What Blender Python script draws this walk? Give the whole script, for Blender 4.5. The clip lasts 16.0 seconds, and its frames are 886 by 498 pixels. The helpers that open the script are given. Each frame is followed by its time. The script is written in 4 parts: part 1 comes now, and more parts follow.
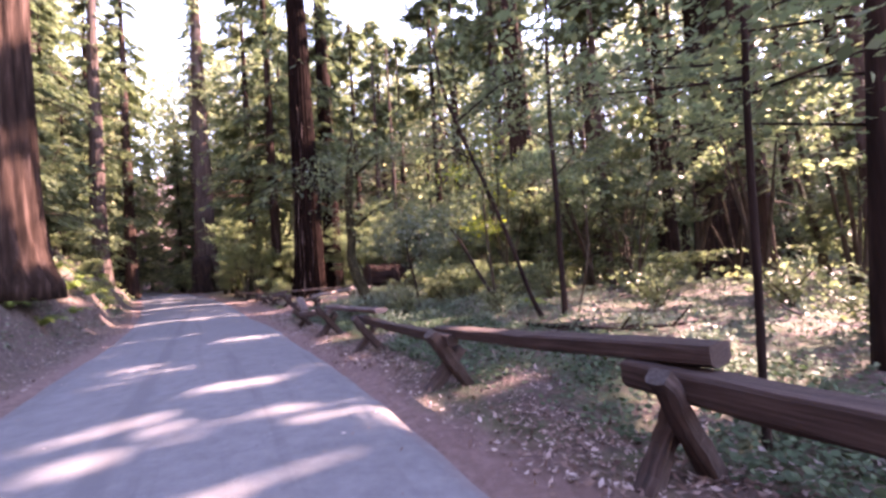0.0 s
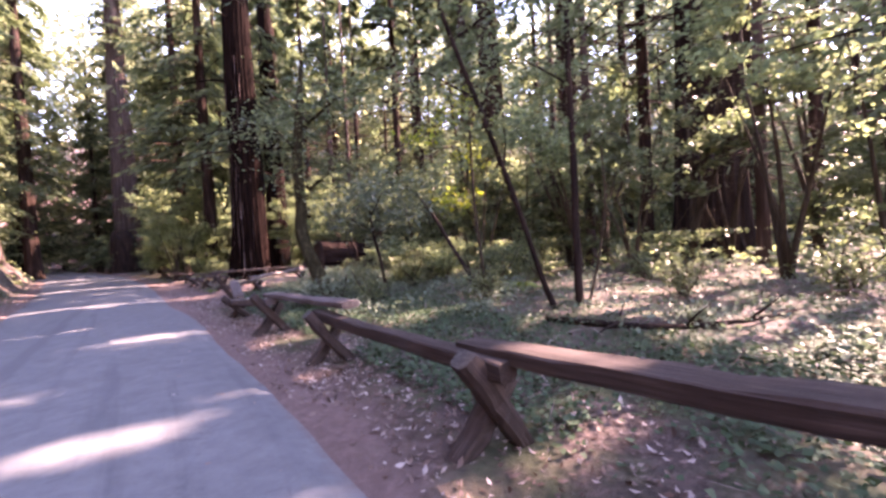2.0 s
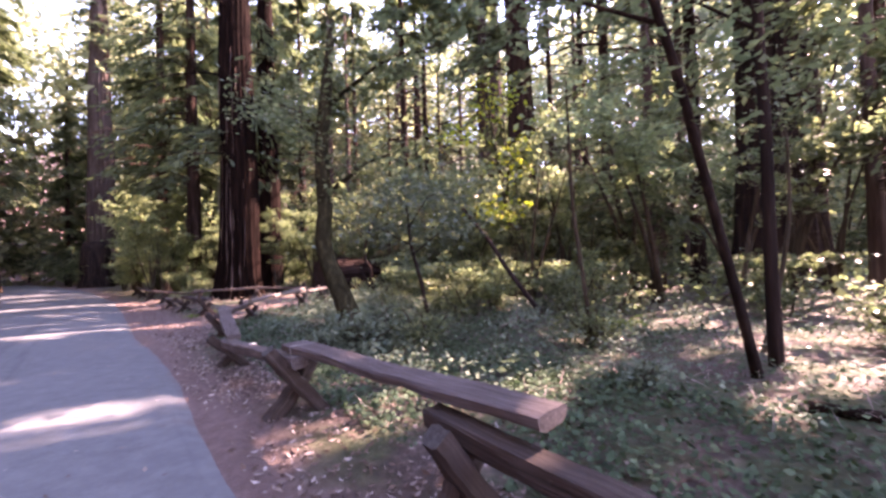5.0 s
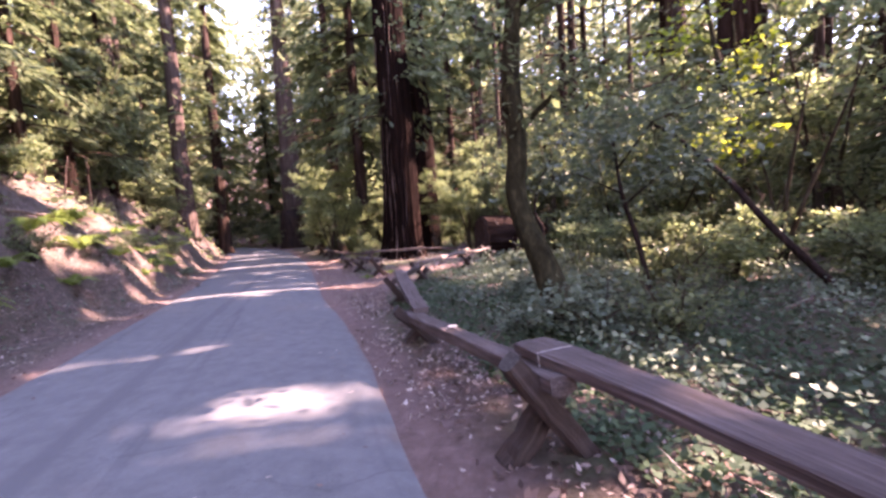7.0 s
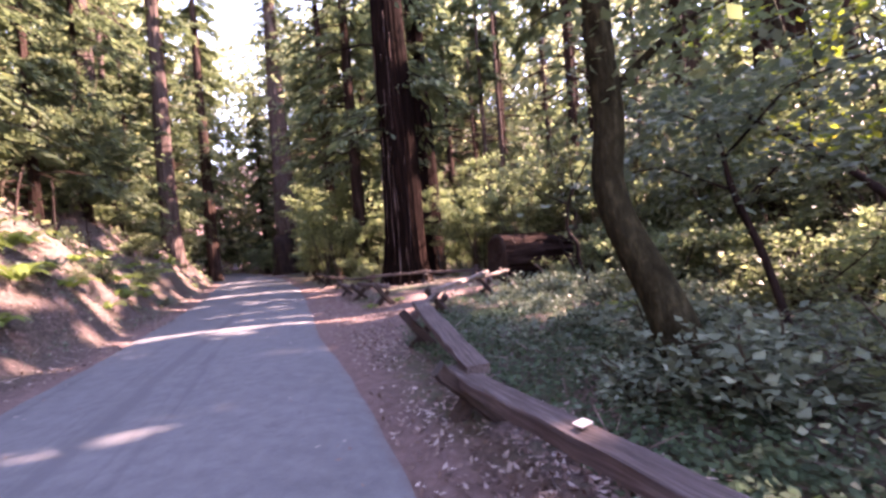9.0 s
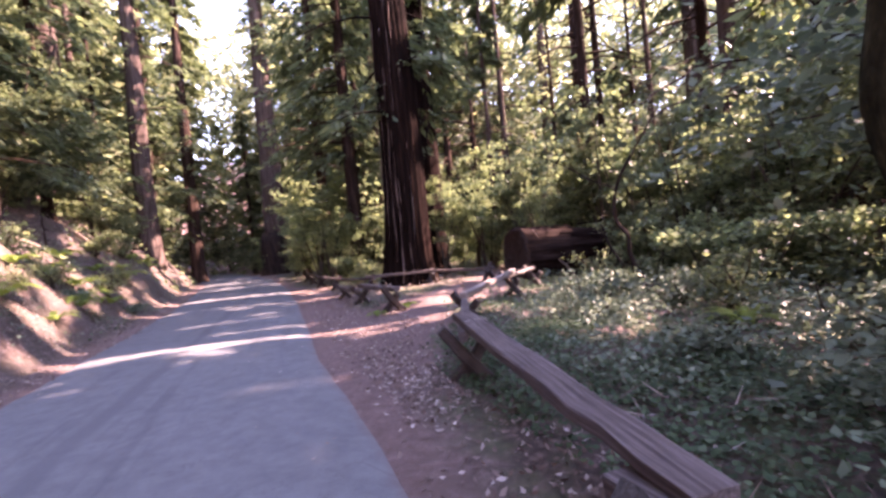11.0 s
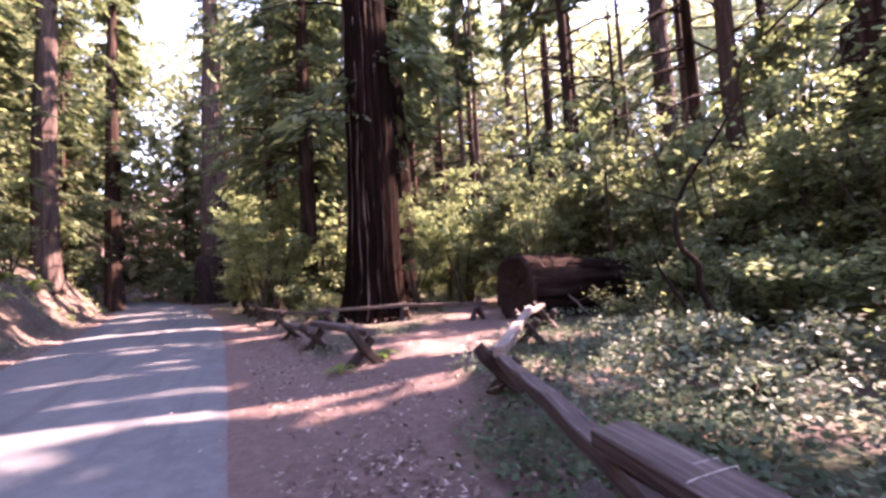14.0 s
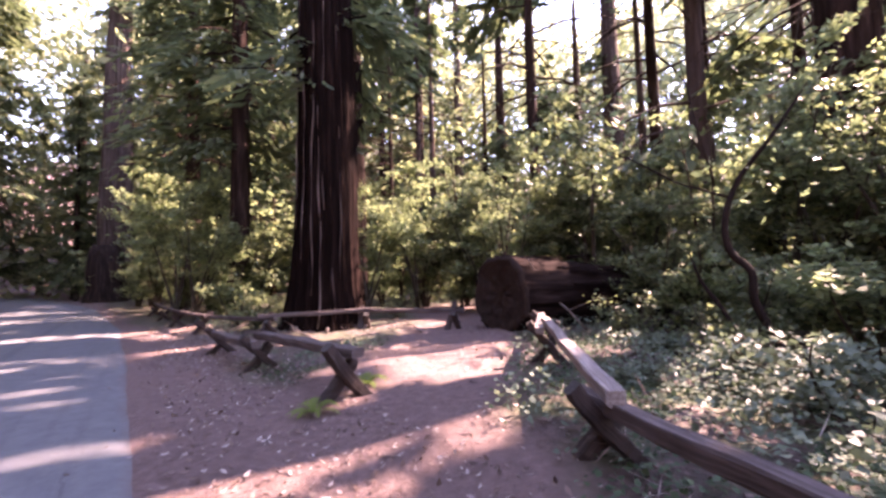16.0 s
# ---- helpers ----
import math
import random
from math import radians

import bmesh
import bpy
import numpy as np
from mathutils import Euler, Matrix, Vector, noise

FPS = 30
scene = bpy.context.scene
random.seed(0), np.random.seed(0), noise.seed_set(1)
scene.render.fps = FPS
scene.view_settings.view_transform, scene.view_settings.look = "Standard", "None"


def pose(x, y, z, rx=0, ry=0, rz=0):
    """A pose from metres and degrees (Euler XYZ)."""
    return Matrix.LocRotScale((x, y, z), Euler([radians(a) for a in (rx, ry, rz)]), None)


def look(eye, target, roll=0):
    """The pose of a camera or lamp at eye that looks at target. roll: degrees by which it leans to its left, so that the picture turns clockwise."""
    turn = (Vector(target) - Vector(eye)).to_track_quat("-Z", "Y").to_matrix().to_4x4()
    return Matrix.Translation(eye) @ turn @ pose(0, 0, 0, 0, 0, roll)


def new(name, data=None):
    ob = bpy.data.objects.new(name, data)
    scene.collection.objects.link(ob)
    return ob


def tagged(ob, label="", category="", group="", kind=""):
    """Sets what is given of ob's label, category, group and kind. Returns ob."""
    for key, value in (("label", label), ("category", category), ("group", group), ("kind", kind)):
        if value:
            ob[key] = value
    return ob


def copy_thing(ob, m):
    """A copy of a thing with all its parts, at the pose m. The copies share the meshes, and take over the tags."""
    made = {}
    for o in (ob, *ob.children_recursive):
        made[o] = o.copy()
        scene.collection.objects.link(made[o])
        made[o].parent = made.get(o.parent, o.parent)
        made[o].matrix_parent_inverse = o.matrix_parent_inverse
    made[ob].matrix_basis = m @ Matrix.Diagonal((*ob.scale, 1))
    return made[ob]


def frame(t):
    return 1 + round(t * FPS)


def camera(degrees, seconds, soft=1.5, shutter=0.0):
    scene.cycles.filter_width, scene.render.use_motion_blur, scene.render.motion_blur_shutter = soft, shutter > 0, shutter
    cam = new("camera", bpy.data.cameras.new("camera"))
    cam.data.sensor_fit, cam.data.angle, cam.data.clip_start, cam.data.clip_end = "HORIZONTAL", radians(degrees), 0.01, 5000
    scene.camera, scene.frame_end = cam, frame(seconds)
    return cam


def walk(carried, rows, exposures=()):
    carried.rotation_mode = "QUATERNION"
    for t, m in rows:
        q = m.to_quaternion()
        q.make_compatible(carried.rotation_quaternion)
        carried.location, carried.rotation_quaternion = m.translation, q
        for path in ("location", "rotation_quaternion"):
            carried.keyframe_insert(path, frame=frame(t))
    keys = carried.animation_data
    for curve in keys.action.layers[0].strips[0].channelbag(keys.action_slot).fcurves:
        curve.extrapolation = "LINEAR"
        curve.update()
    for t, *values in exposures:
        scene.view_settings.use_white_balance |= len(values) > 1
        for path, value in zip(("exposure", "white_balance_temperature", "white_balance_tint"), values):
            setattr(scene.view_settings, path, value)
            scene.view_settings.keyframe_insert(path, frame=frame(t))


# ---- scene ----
cam = camera(96.6, 16.0, soft=2.9)
METRES, EYE, TILT, LEAN, TURN = 16.5, 1.45, 0.0, 0.0, 0.0
ROWS = [
    (0.0, 0.0, 0.0, 0.0, 0.12, 1.76, 3.81),
    (0.5, -0.0106, 0.0315, -0.0008, -5.69, -1.1, 2.75),
    (1.0, -0.0154, 0.0693, -0.0036, -10.5, 1.17, 1.55),
    (1.5, -0.0254, 0.1059, -0.0049, -10.69, -3.51, 1.43),
    (2.0, -0.036, 0.1373, -0.0055, -6.89, -1.5, 3.05),
    (2.5, -0.0493, 0.1675, -0.0042, -7.94, 1.82, 3.54),
    (3.0, -0.0646, 0.196, -0.0044, -9.44, 2.03, 1.88),
    (5.5, -0.1287, 0.3376, -0.0016, -8.25, 0.38, 1.77),
    (6.0, -0.1443, 0.3631, -0.0015, -1.26, -2.19, 3.68),
    (6.5, -0.1579, 0.3895, -0.002, 10.62, 0.68, 3.87),
    (7.0, -0.1719, 0.415, -0.0035, 11.65, -3.82, 3.61),
    (7.5, -0.1846, 0.4424, -0.0052, 14.24, -2.77, 3.52),
    (8.0, -0.2009, 0.4681, -0.0062, 15.15, -3.34, 4.93),
    (8.5, -0.2143, 0.4934, -0.0073, 14.72, 1.23, 4.37),
    (9.0, -0.2316, 0.5191, -0.0085, 10.88, -0.52, 4.64),
    (11.5, -0.3093, 0.6529, -0.0125, 9.51, -0.92, 5.14),
    (12.0, -0.3214, 0.6822, -0.0149, 11.58, 1.16, 4.47),
    (12.5, -0.3356, 0.7068, -0.0146, 7.41, 1.68, 4.19),
    (13.0, -0.3465, 0.7358, -0.0149, 7.65, 1.85, 3.44),
    (13.5, -0.3602, 0.7614, -0.0156, 6.54, 3.02, 6.19),
    (14.0, -0.3712, 0.7882, -0.0173, 2.8, 3.44, 3.2),
    (14.5, -0.3892, 0.8164, -0.0174, 5.9, 2.52, 3.16),
    (15.0, -0.4061, 0.8419, -0.0178, 6.04, 1.56, 1.29),
    (15.5, -0.4216, 0.8671, -0.0171, 4.49, 5.75, 0.83),
    (16.0, -0.4393, 0.8903, -0.0164, -7.1, 3.39, 1.43),
]
walk(cam, [(t, pose(0, 0, EYE, TILT, LEAN, TURN) @ pose(METRES * x, METRES * y, METRES * z, 90 + pitch, roll, yaw)) for t, x, y, z, yaw, pitch, roll in ROWS],
     exposures=[(0.0, 3.84, 7800, 48), (16.0, 3.84, 7800, 48)])

# ---- light ----
SUN_DIR = Vector((0.92, 0.346, 0.90)).normalized()
SUN_EL = math.asin(SUN_DIR.z)
SUN_AZ = math.atan2(SUN_DIR.x, SUN_DIR.y)
world = bpy.data.worlds.new("sky")
scene.world = world
world.use_nodes = True
wn = world.node_tree
sky = wn.nodes.new("ShaderNodeTexSky")
sky.sky_type, sky.sun_disc = "NISHITA", False
sky.sun_elevation, sky.sun_rotation = SUN_EL, SUN_AZ
sky.dust_density = 0.1
wn.nodes["Background"].inputs["Strength"].default_value = 0.15
wn.links.new(sky.outputs["Color"], wn.nodes["Background"].inputs["Color"])
sun_data = bpy.data.lights.new("sun", "SUN")
sun_data.energy, sun_data.angle, sun_data.color = 4.4, radians(0.6), (1.0, 0.93, 0.85)
sun = new("sun", sun_data)
sun.matrix_world = look(SUN_DIR * 60, (0, 0, 0))

# ---- plan: s runs along the road, n to its right-hand side ----
DS, DN = Vector((-0.517, 0.856, 0)), Vector((0.856, 0.517, 0))
S_KNOTS = [-200, 15, 20, 26, 35, 50, 80, 120, 300]
L_KNOTS = [-2.4, -2.4, -2.7, -3.2, -4.1, -5.7, -13.0, -33.0, -170.0]
RS_KNOTS = [-200, 1, 4, 8, 12, 15, 18, 26, 35, 50, 80, 120, 300]
R_KNOTS = [1.5, 1.52, 1.72, 1.84, 1.84, 1.74, 1.54, 1.45, 1.2, -0.3, -6.5, -25.0, -160.0]


def left_edge(s):
    return np.interp(s, S_KNOTS, L_KNOTS)


def right_edge(s):
    return np.interp(s, RS_KNOTS, R_KNOTS)


def wave(s, n, k, ph):
    return np.sin(s * k + ph) * np.cos(n * k * 1.13 + ph * 2.1) + 0.5 * np.sin(s * k * 2.3 - n * k * 1.7 + ph)


def ground_z(s, n):
    """Height of the ground, in metres, for arrays of s and n."""
    s, n = np.asarray(s, float), np.asarray(n, float)
    z = -0.018 * np.clip(s, -40, 32)
    lo, ro = left_edge(s) - n, n - right_edge(s)
    foot = 0.75 + 0.25 * np.sin(s * 0.45 + 1.0) + 0.12 * np.sin(s * 1.7)
    up = np.clip(lo - foot, 0, None)
    steep = 1.05 * (1 - np.exp(-up / 0.75))
    z = z + steep * (0.85 + 0.15 * np.sin(s * 0.6 + 0.4)) + 0.92 * np.clip(up - 0.3, 0, 40) + np.clip(up, 0, 2) * (0.15 * wave(s, n, 1.1, 0.3) + 0.08 * wave(s, n, 2.3, 1.1) + 0.05 * wave(s, n, 4.7, 2.2) + 0.05 * wave(s, n, 9.1, 0.9))
    z = z + np.clip(lo, 0, 0.5) * 0.08 + np.clip(lo - 0.3, 0, 0.4) * 0.12 * wave(s, n, 3.1, 0.8)
    z = z + np.clip(ro - 1.0, 0, 3) / 3 * (0.05 * wave(s, n, 0.55, 0.7) + 0.03 * wave(s, n, 1.6, 2.0))
    z = z + 0.12 * np.clip((n - 2.2) / 2.5, 0, 1) * np.clip((ro - 0.4) / 1.5, 0, 1)
    z = z + 0.09 * np.exp(-((s - 8.8) / 2.2) ** 2 - ((n - 2.6) / 0.9) ** 2)
    z = z + 0.42 * np.clip(ro - 48, 0, 70) + 0.45 * np.clip(s - 100, 0, 70) * np.clip((ro + 60) / 40, 0, 1)
    return z


def at(s, n, dz=0.0):
    p = DS * s + DN * n
    return Vector((p.x, p.y, float(ground_z(s, n)) + dz))


def sn_of(x, y):
    return -0.517 * x + 0.856 * y, 0.856 * x + 0.517 * y


# ---- materials ----
def material(name):
    m = bpy.data.materials.new(name)
    m.use_nodes = True
    t = m.node_tree
    b = t.nodes["Principled BSDF"]
    return m, t, b


def node(t, kind, **values):
    nd = t.nodes.new(kind)
    for key, v in values.items():
        nd.inputs[key.replace("_", " ")].default_value = v
    return nd


def noise_tex(t, scale, detail=4.0, rough=0.6, coord=None, stretch=None):
    nd = node(t, "ShaderNodeTexNoise", Scale=scale, Detail=detail, Roughness=rough)
    src = coord
    if src is None:
        src = t.nodes.new("ShaderNodeTexCoord").outputs["Object"]
    if stretch:
        mp = t.nodes.new("ShaderNodeMapping")
        mp.inputs["Scale"].default_value = stretch
        t.links.new(src, mp.inputs["Vector"])
        src = mp.outputs["Vector"]
    t.links.new(src, nd.inputs["Vector"])
    return nd.outputs["Fac"]


def ramp(t, src, stops):
    r = t.nodes.new("ShaderNodeValToRGB")
    e = r.color_ramp.elements
    while len(e) < len(stops):
        e.new(0.5)
    for k, (pos, c) in enumerate(stops):
        e[k].position, e[k].color = pos, (*c, 1)
    t.links.new(src, r.inputs["Fac"])
    return r.outputs["Color"]


def mix(t, fac, a, b, mode="MIX"):
    m = t.nodes.new("ShaderNodeMix")
    m.data_type, m.blend_type = "RGBA", mode
    for sock, v in ((m.inputs[0], fac), (m.inputs[6], a), (m.inputs[7], b)):
        if isinstance(v, (int, float)):
            sock.default_value = v
        elif isinstance(v, tuple):
            sock.default_value = (*v, 1)
        else:
            t.links.new(v, sock)
    return m.outputs[2]


def bump(t, b, height, strength, dist):
    bp = node(t, "ShaderNodeBump", Strength=strength, Distance=dist)
    t.links.new(height, bp.inputs["Height"])
    t.links.new(bp.outputs["Normal"], b.inputs["Normal"])


def leaf_material(name, dark, mid, light, glow=0.45, rough=0.58, knee=0.85):
    """Thin leaf: part of the light goes through it; the shade differs from leaf to leaf."""
    m, t, b = material(name)
    rnd = t.nodes.new("ShaderNodeNewGeometry").outputs["Random Per Island"]
    col = ramp(t, rnd, [(0.0, dark), (0.45, mid), (knee, mid), (1.0, light)])
    t.links.new(col, b.inputs["Base Color"])
    b.inputs["Roughness"].default_value = rough
    b.inputs["Specular IOR Level"].default_value = 0.22
    tr = t.nodes.new("ShaderNodeBsdfTranslucent")
    t.links.new(mix(t, 1.0, col, (0.95, 1.0, 0.87), "MULTIPLY"), tr.inputs["Color"])
    ms = t.nodes.new("ShaderNodeMixShader")
    ms.inputs[0].default_value = glow
    t.links.new(b.outputs[0], ms.inputs[1])
    t.links.new(tr.outputs[0], ms.inputs[2])
    t.links.new(ms.outputs[0], t.nodes["Material Output"].inputs["Surface"])
    return m


def bark_material(name, deep, mid, pale, scale=6.0, along=(1, 1, 0.09)):
    m, t, b = material(name)
    n1 = noise_tex(t, scale, 6, 0.65, stretch=along)
    n2 = noise_tex(t, scale * 0.28, 3, 0.5, stretch=(1, 1, 0.3))
    c = ramp(t, n1, [(0.28, deep), (0.52, mid), (0.78, pale)])
    c = mix(t, n2, c, mix(t, 1.0, c, (0.62, 0.55, 0.52), "MULTIPLY"))
    t.links.new(c, b.inputs["Base Color"])
    b.inputs["Roughness"].default_value = 1.0
    b.inputs["Specular IOR Level"].default_value = 0.04
    bump(t, b, n1, 0.9, 0.06)
    return m


M_REDWOOD = bark_material("redwood_bark", (0.011, 0.007, 0.006), (0.035, 0.022, 0.018), (0.104, 0.069, 0.060))
# Paler, greyer redwood bark, for the bend trunk and some of the others.
M_FARBARK = bark_material("paler_redwood_bark", (0.032, 0.023, 0.021), (0.080, 0.058, 0.052), (0.160, 0.124, 0.110))
# Darker copy of the redwood bark: the great pair's shade is in the colour.
M_SHADERED = bark_material("shaded_redwood_bark", (0.003, 0.0018, 0.0015), (0.0085, 0.0044, 0.0036), (0.032, 0.0175, 0.0145), 7.0)
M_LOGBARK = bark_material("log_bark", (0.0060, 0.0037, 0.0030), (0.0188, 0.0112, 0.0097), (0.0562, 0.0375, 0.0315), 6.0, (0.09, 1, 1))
# Blackened bark; its dark colour also paints the shade on the pale trunk's foot.
M_CHAR_SHADE = bark_material("charred_and_shaded_bark", (0.01, 0.008, 0.008), (0.03, 0.021, 0.019), (0.09, 0.06, 0.05))
M_MOSSY = bark_material("mossy_bark", (0.013, 0.012, 0.008), (0.036, 0.033, 0.02), (0.1, 0.094, 0.055), 14.0, (1, 1, 0.35))
M_TWIG = bark_material("grey_brown_bark", (0.024, 0.019, 0.014), (0.064, 0.053, 0.040), (0.128, 0.104, 0.080), 12.0)
M_NEEDLE = leaf_material("redwood_needles", (0.05, 0.067, 0.037), (0.115, 0.142, 0.073), (0.22, 0.24, 0.11), 0.55)
M_BAY = leaf_material("bay_leaf", (0.07, 0.09, 0.05), (0.15, 0.178, 0.092), (0.3, 0.32, 0.16), 0.55, 0.4)
M_HAZEL = leaf_material("hazel_leaf", (0.115, 0.145, 0.078), (0.225, 0.268, 0.14), (0.4, 0.41, 0.2), 0.6)
M_MAPLE = leaf_material("maple_leaf", (0.16, 0.22, 0.03), (0.32, 0.36, 0.04), (0.5, 0.42, 0.05), 0.55)
M_CLOVER = leaf_material("clover_leaf", (0.0224, 0.0406, 0.0210), (0.0504, 0.0833, 0.0427), (0.1106, 0.1512, 0.0854), 0.3)
M_HERB = leaf_material("broad_herb_leaf", (0.0600, 0.0816, 0.0564), (0.1248, 0.1596, 0.1080), (0.2244, 0.2592, 0.1812), 0.3, 0.5)
M_FERN = leaf_material("fern_frond", (0.06, 0.09, 0.02), (0.15, 0.2, 0.04), (0.34, 0.36, 0.09), 0.4)
M_LITTER = leaf_material("dry_leaf", (0.058, 0.032, 0.026), (0.158, 0.101, 0.086), (0.396, 0.317, 0.295), 0.15, 0.6, 0.6)


def ground_material():
    m, t, b = material("forest_floor")
    soil = t.nodes.new("ShaderNodeAttribute")
    soil.attribute_name = "soil"
    fine = noise_tex(t, 9.0, 8, 0.7)
    mid = noise_tex(t, 1.6, 5, 0.6)
    duff = ramp(t, fine, [(0.25, (0.020, 0.012, 0.010)), (0.5, (0.068, 0.042, 0.036)), (0.75, (0.200, 0.134, 0.118))])
    dirt = ramp(t, fine, [(0.2, (0.072, 0.040, 0.035)), (0.5, (0.124, 0.072, 0.064)), (0.8, (0.192, 0.120, 0.109))])
    green = ramp(t, fine, [(0.25, (0.022, 0.027, 0.011)), (0.55, (0.052, 0.064, 0.024)), (0.8, (0.104, 0.108, 0.048))])
    moss = t.nodes.new("ShaderNodeAttribute")
    moss.attribute_name = "moss"
    wild = mix(t, mix(t, 1.0, ramp(t, mid, [(0.42, (0, 0, 0)), (0.6, (1, 1, 1))]), moss.outputs["Color"], "MULTIPLY"), duff, green)
    t.links.new(mix(t, soil.outputs["Fac"], wild, dirt), b.inputs["Base Color"])
    b.inputs["Roughness"].default_value = 0.95
    bump(t, b, fine, 1.0, 0.06)
    return m


SEAM = 1.3


def sum_of(t, value, shift, wobble, much):
    """value + shift, with much of a noise added round its middle."""
    a = node(t, "ShaderNodeMath")
    a.operation = "MULTIPLY_ADD"
    t.links.new(wobble, a.inputs[0])
    a.inputs[1].default_value, a.inputs[2].default_value = much, shift - much / 2
    b = node(t, "ShaderNodeMath")
    b.operation = "ADD"
    t.links.new(a.outputs[0], b.inputs[0])
    t.links.new(value, b.inputs[1])
    return b.outputs[0]


def asphalt_material():
    m, t, b = material("worn_asphalt")
    grain = noise_tex(t, 160.0, 3, 0.7)
    cloud = noise_tex(t, 0.7, 5, 0.6)
    mott = noise_tex(t, 5.0, 5, 0.7)
    uv = t.nodes.new("ShaderNodeAttribute")
    uv.attribute_name = "lane"
    streak = noise_tex(t, 2.2, 4, 0.6, uv.outputs["Vector"], (1.0, 0.05, 1.0))
    base = ramp(t, cloud, [(0.3, (0.092, 0.090, 0.095)), (0.7, (0.126, 0.122, 0.128))])
    c = mix(t, 0.35, base, ramp(t, grain, [(0.3, (0.044, 0.043, 0.046)), (0.7, (0.200, 0.195, 0.201))]))
    c = mix(t, 0.5, c, ramp(t, mott, [(0.35, (0.074, 0.072, 0.076)), (0.65, (0.137, 0.133, 0.138))]))
    c = mix(t, ramp(t, streak, [(0.56, (0, 0, 0)), (0.68, (0.5, 0.5, 0.5))]), c, (0.062, 0.06, 0.066))
    vor = t.nodes.new("ShaderNodeTexVoronoi")
    vor.feature = "DISTANCE_TO_EDGE"
    vor.inputs["Scale"].default_value = 1.1
    warp = noise_tex(t, 2.0, 5, 0.7)
    add = t.nodes.new("ShaderNodeVectorMath")
    add.operation = "ADD"
    t.links.new(t.nodes.new("ShaderNodeTexCoord").outputs["Object"], add.inputs[0])
    t.links.new(warp, add.inputs[1])
    t.links.new(add.outputs[0], vor.inputs["Vector"])
    crack = ramp(t, vor.outputs["Distance"], [(0.0, (0.55, 0.55, 0.55)), (0.012, (0, 0, 0))])
    c = mix(t, mix(t, 1.0, crack, ramp(t, cloud, [(0.45, (0, 0, 0)), (0.6, (1, 1, 1))]), "MULTIPLY"), c, (0.05, 0.045, 0.045))
    sep = t.nodes.new("ShaderNodeSeparateXYZ")
    t.links.new(uv.outputs["Vector"], sep.inputs[0])
    seam = ramp(t, sum_of(t, sep.outputs["X"], SEAM, cloud, 0.25), [(0.36, (0, 0, 0)), (0.44, (0.6, 0.6, 0.6)), (0.56, (0.6, 0.6, 0.6)), (0.64, (0, 0, 0))])
    c = mix(t, mix(t, 1.0, seam, ramp(t, mott, [(0.3, (0.3, 0.3, 0.3)), (0.7, (1, 1, 1))]), "MULTIPLY"), c, (0.058, 0.056, 0.063))
    rim = ramp(t, sum_of(t, sep.outputs["Z"], 0.0, mott, 0.3), [(0.02, (0.7, 0.7, 0.7)), (0.2, (0, 0, 0))])
    c = mix(t, rim, c, (0.125, 0.08, 0.07))
    t.links.new(c, b.inputs["Base Color"])
    b.inputs["Roughness"].default_value = 0.9
    b.inputs["Specular IOR Level"].default_value = 0.25
    bump(t, b, grain, 0.4, 0.006)
    return m


def wood_material(name, dark, mid, pale, sawn=True):
    m, t, b = material(name)
    src = None
    if sawn:
        nd = t.nodes.new("ShaderNodeAttribute")
        nd.attribute_name = "grain"
        src = nd.outputs["Vector"]
    g = noise_tex(t, 5.0, 7, 0.65, src, (9, 9, 0.35))
    spot = noise_tex(t, 3.0, 4, 0.6, src)
    c = ramp(t, g, [(0.3, dark), (0.52, mid), (0.75, pale)])
    c = mix(t, ramp(t, spot, [(0.4, (0, 0, 0)), (0.7, (0.6, 0.6, 0.6))]), c, mix(t, 1.0, c, (0.55, 0.5, 0.5), "MULTIPLY"))
    t.links.new(c, b.inputs["Base Color"])
    b.inputs["Roughness"].default_value = 0.85
    b.inputs["Specular IOR Level"].default_value = 0.25
    bump(t, b, g, 0.7, 0.012)
    return m


M_PAPER = wood_material("pale_square_face", (0.425, 0.391, 0.365), (0.527, 0.493, 0.468), (0.595, 0.561, 0.535), False)
M_STRIP = bark_material("pale_bark_strip", (0.051, 0.034, 0.029), (0.170, 0.123, 0.108), (0.340, 0.272, 0.246), 10.0)
M_GROUND = ground_material()
M_ASPHALT = asphalt_material()
M_RAIL = wood_material("weathered_redwood_rail", (0.0325, 0.0221, 0.0195), (0.0884, 0.0650, 0.0624), (0.1872, 0.1482, 0.1404))
M_POST = wood_material("dark_redwood_post", (0.0144, 0.0096, 0.0080), (0.0432, 0.0272, 0.0232), (0.0864, 0.0608, 0.0528))
M_BLEACHED = wood_material("sun_bleached_rail", (0.102, 0.075, 0.064), (0.238, 0.187, 0.170), (0.391, 0.332, 0.306))
M_CORD = wood_material("pale_cord", (0.170, 0.145, 0.136), (0.306, 0.272, 0.264), (0.425, 0.383, 0.374), False)
M_SAWN = wood_material("weathered_sawn_end", (0.0195, 0.0156, 0.0143), (0.0488, 0.0403, 0.0377), (0.0910, 0.0793, 0.0767))
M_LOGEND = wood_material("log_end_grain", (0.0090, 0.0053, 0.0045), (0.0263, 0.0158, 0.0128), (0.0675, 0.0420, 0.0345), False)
M_STICK = wood_material("dead_branch", (0.068, 0.047, 0.038), (0.170, 0.123, 0.102), (0.340, 0.272, 0.238), False)

# ---- mesh builders ----
RNG = np.random.default_rng(7)


def part(name, mesh, mat, parent=None, label=""):
    mesh.materials.clear()
    mesh.materials.append(mat)
    ob = new(name, mesh)
    if parent is not None:
        ob.parent = parent
    if label:
        tagged(ob, label)
    return ob


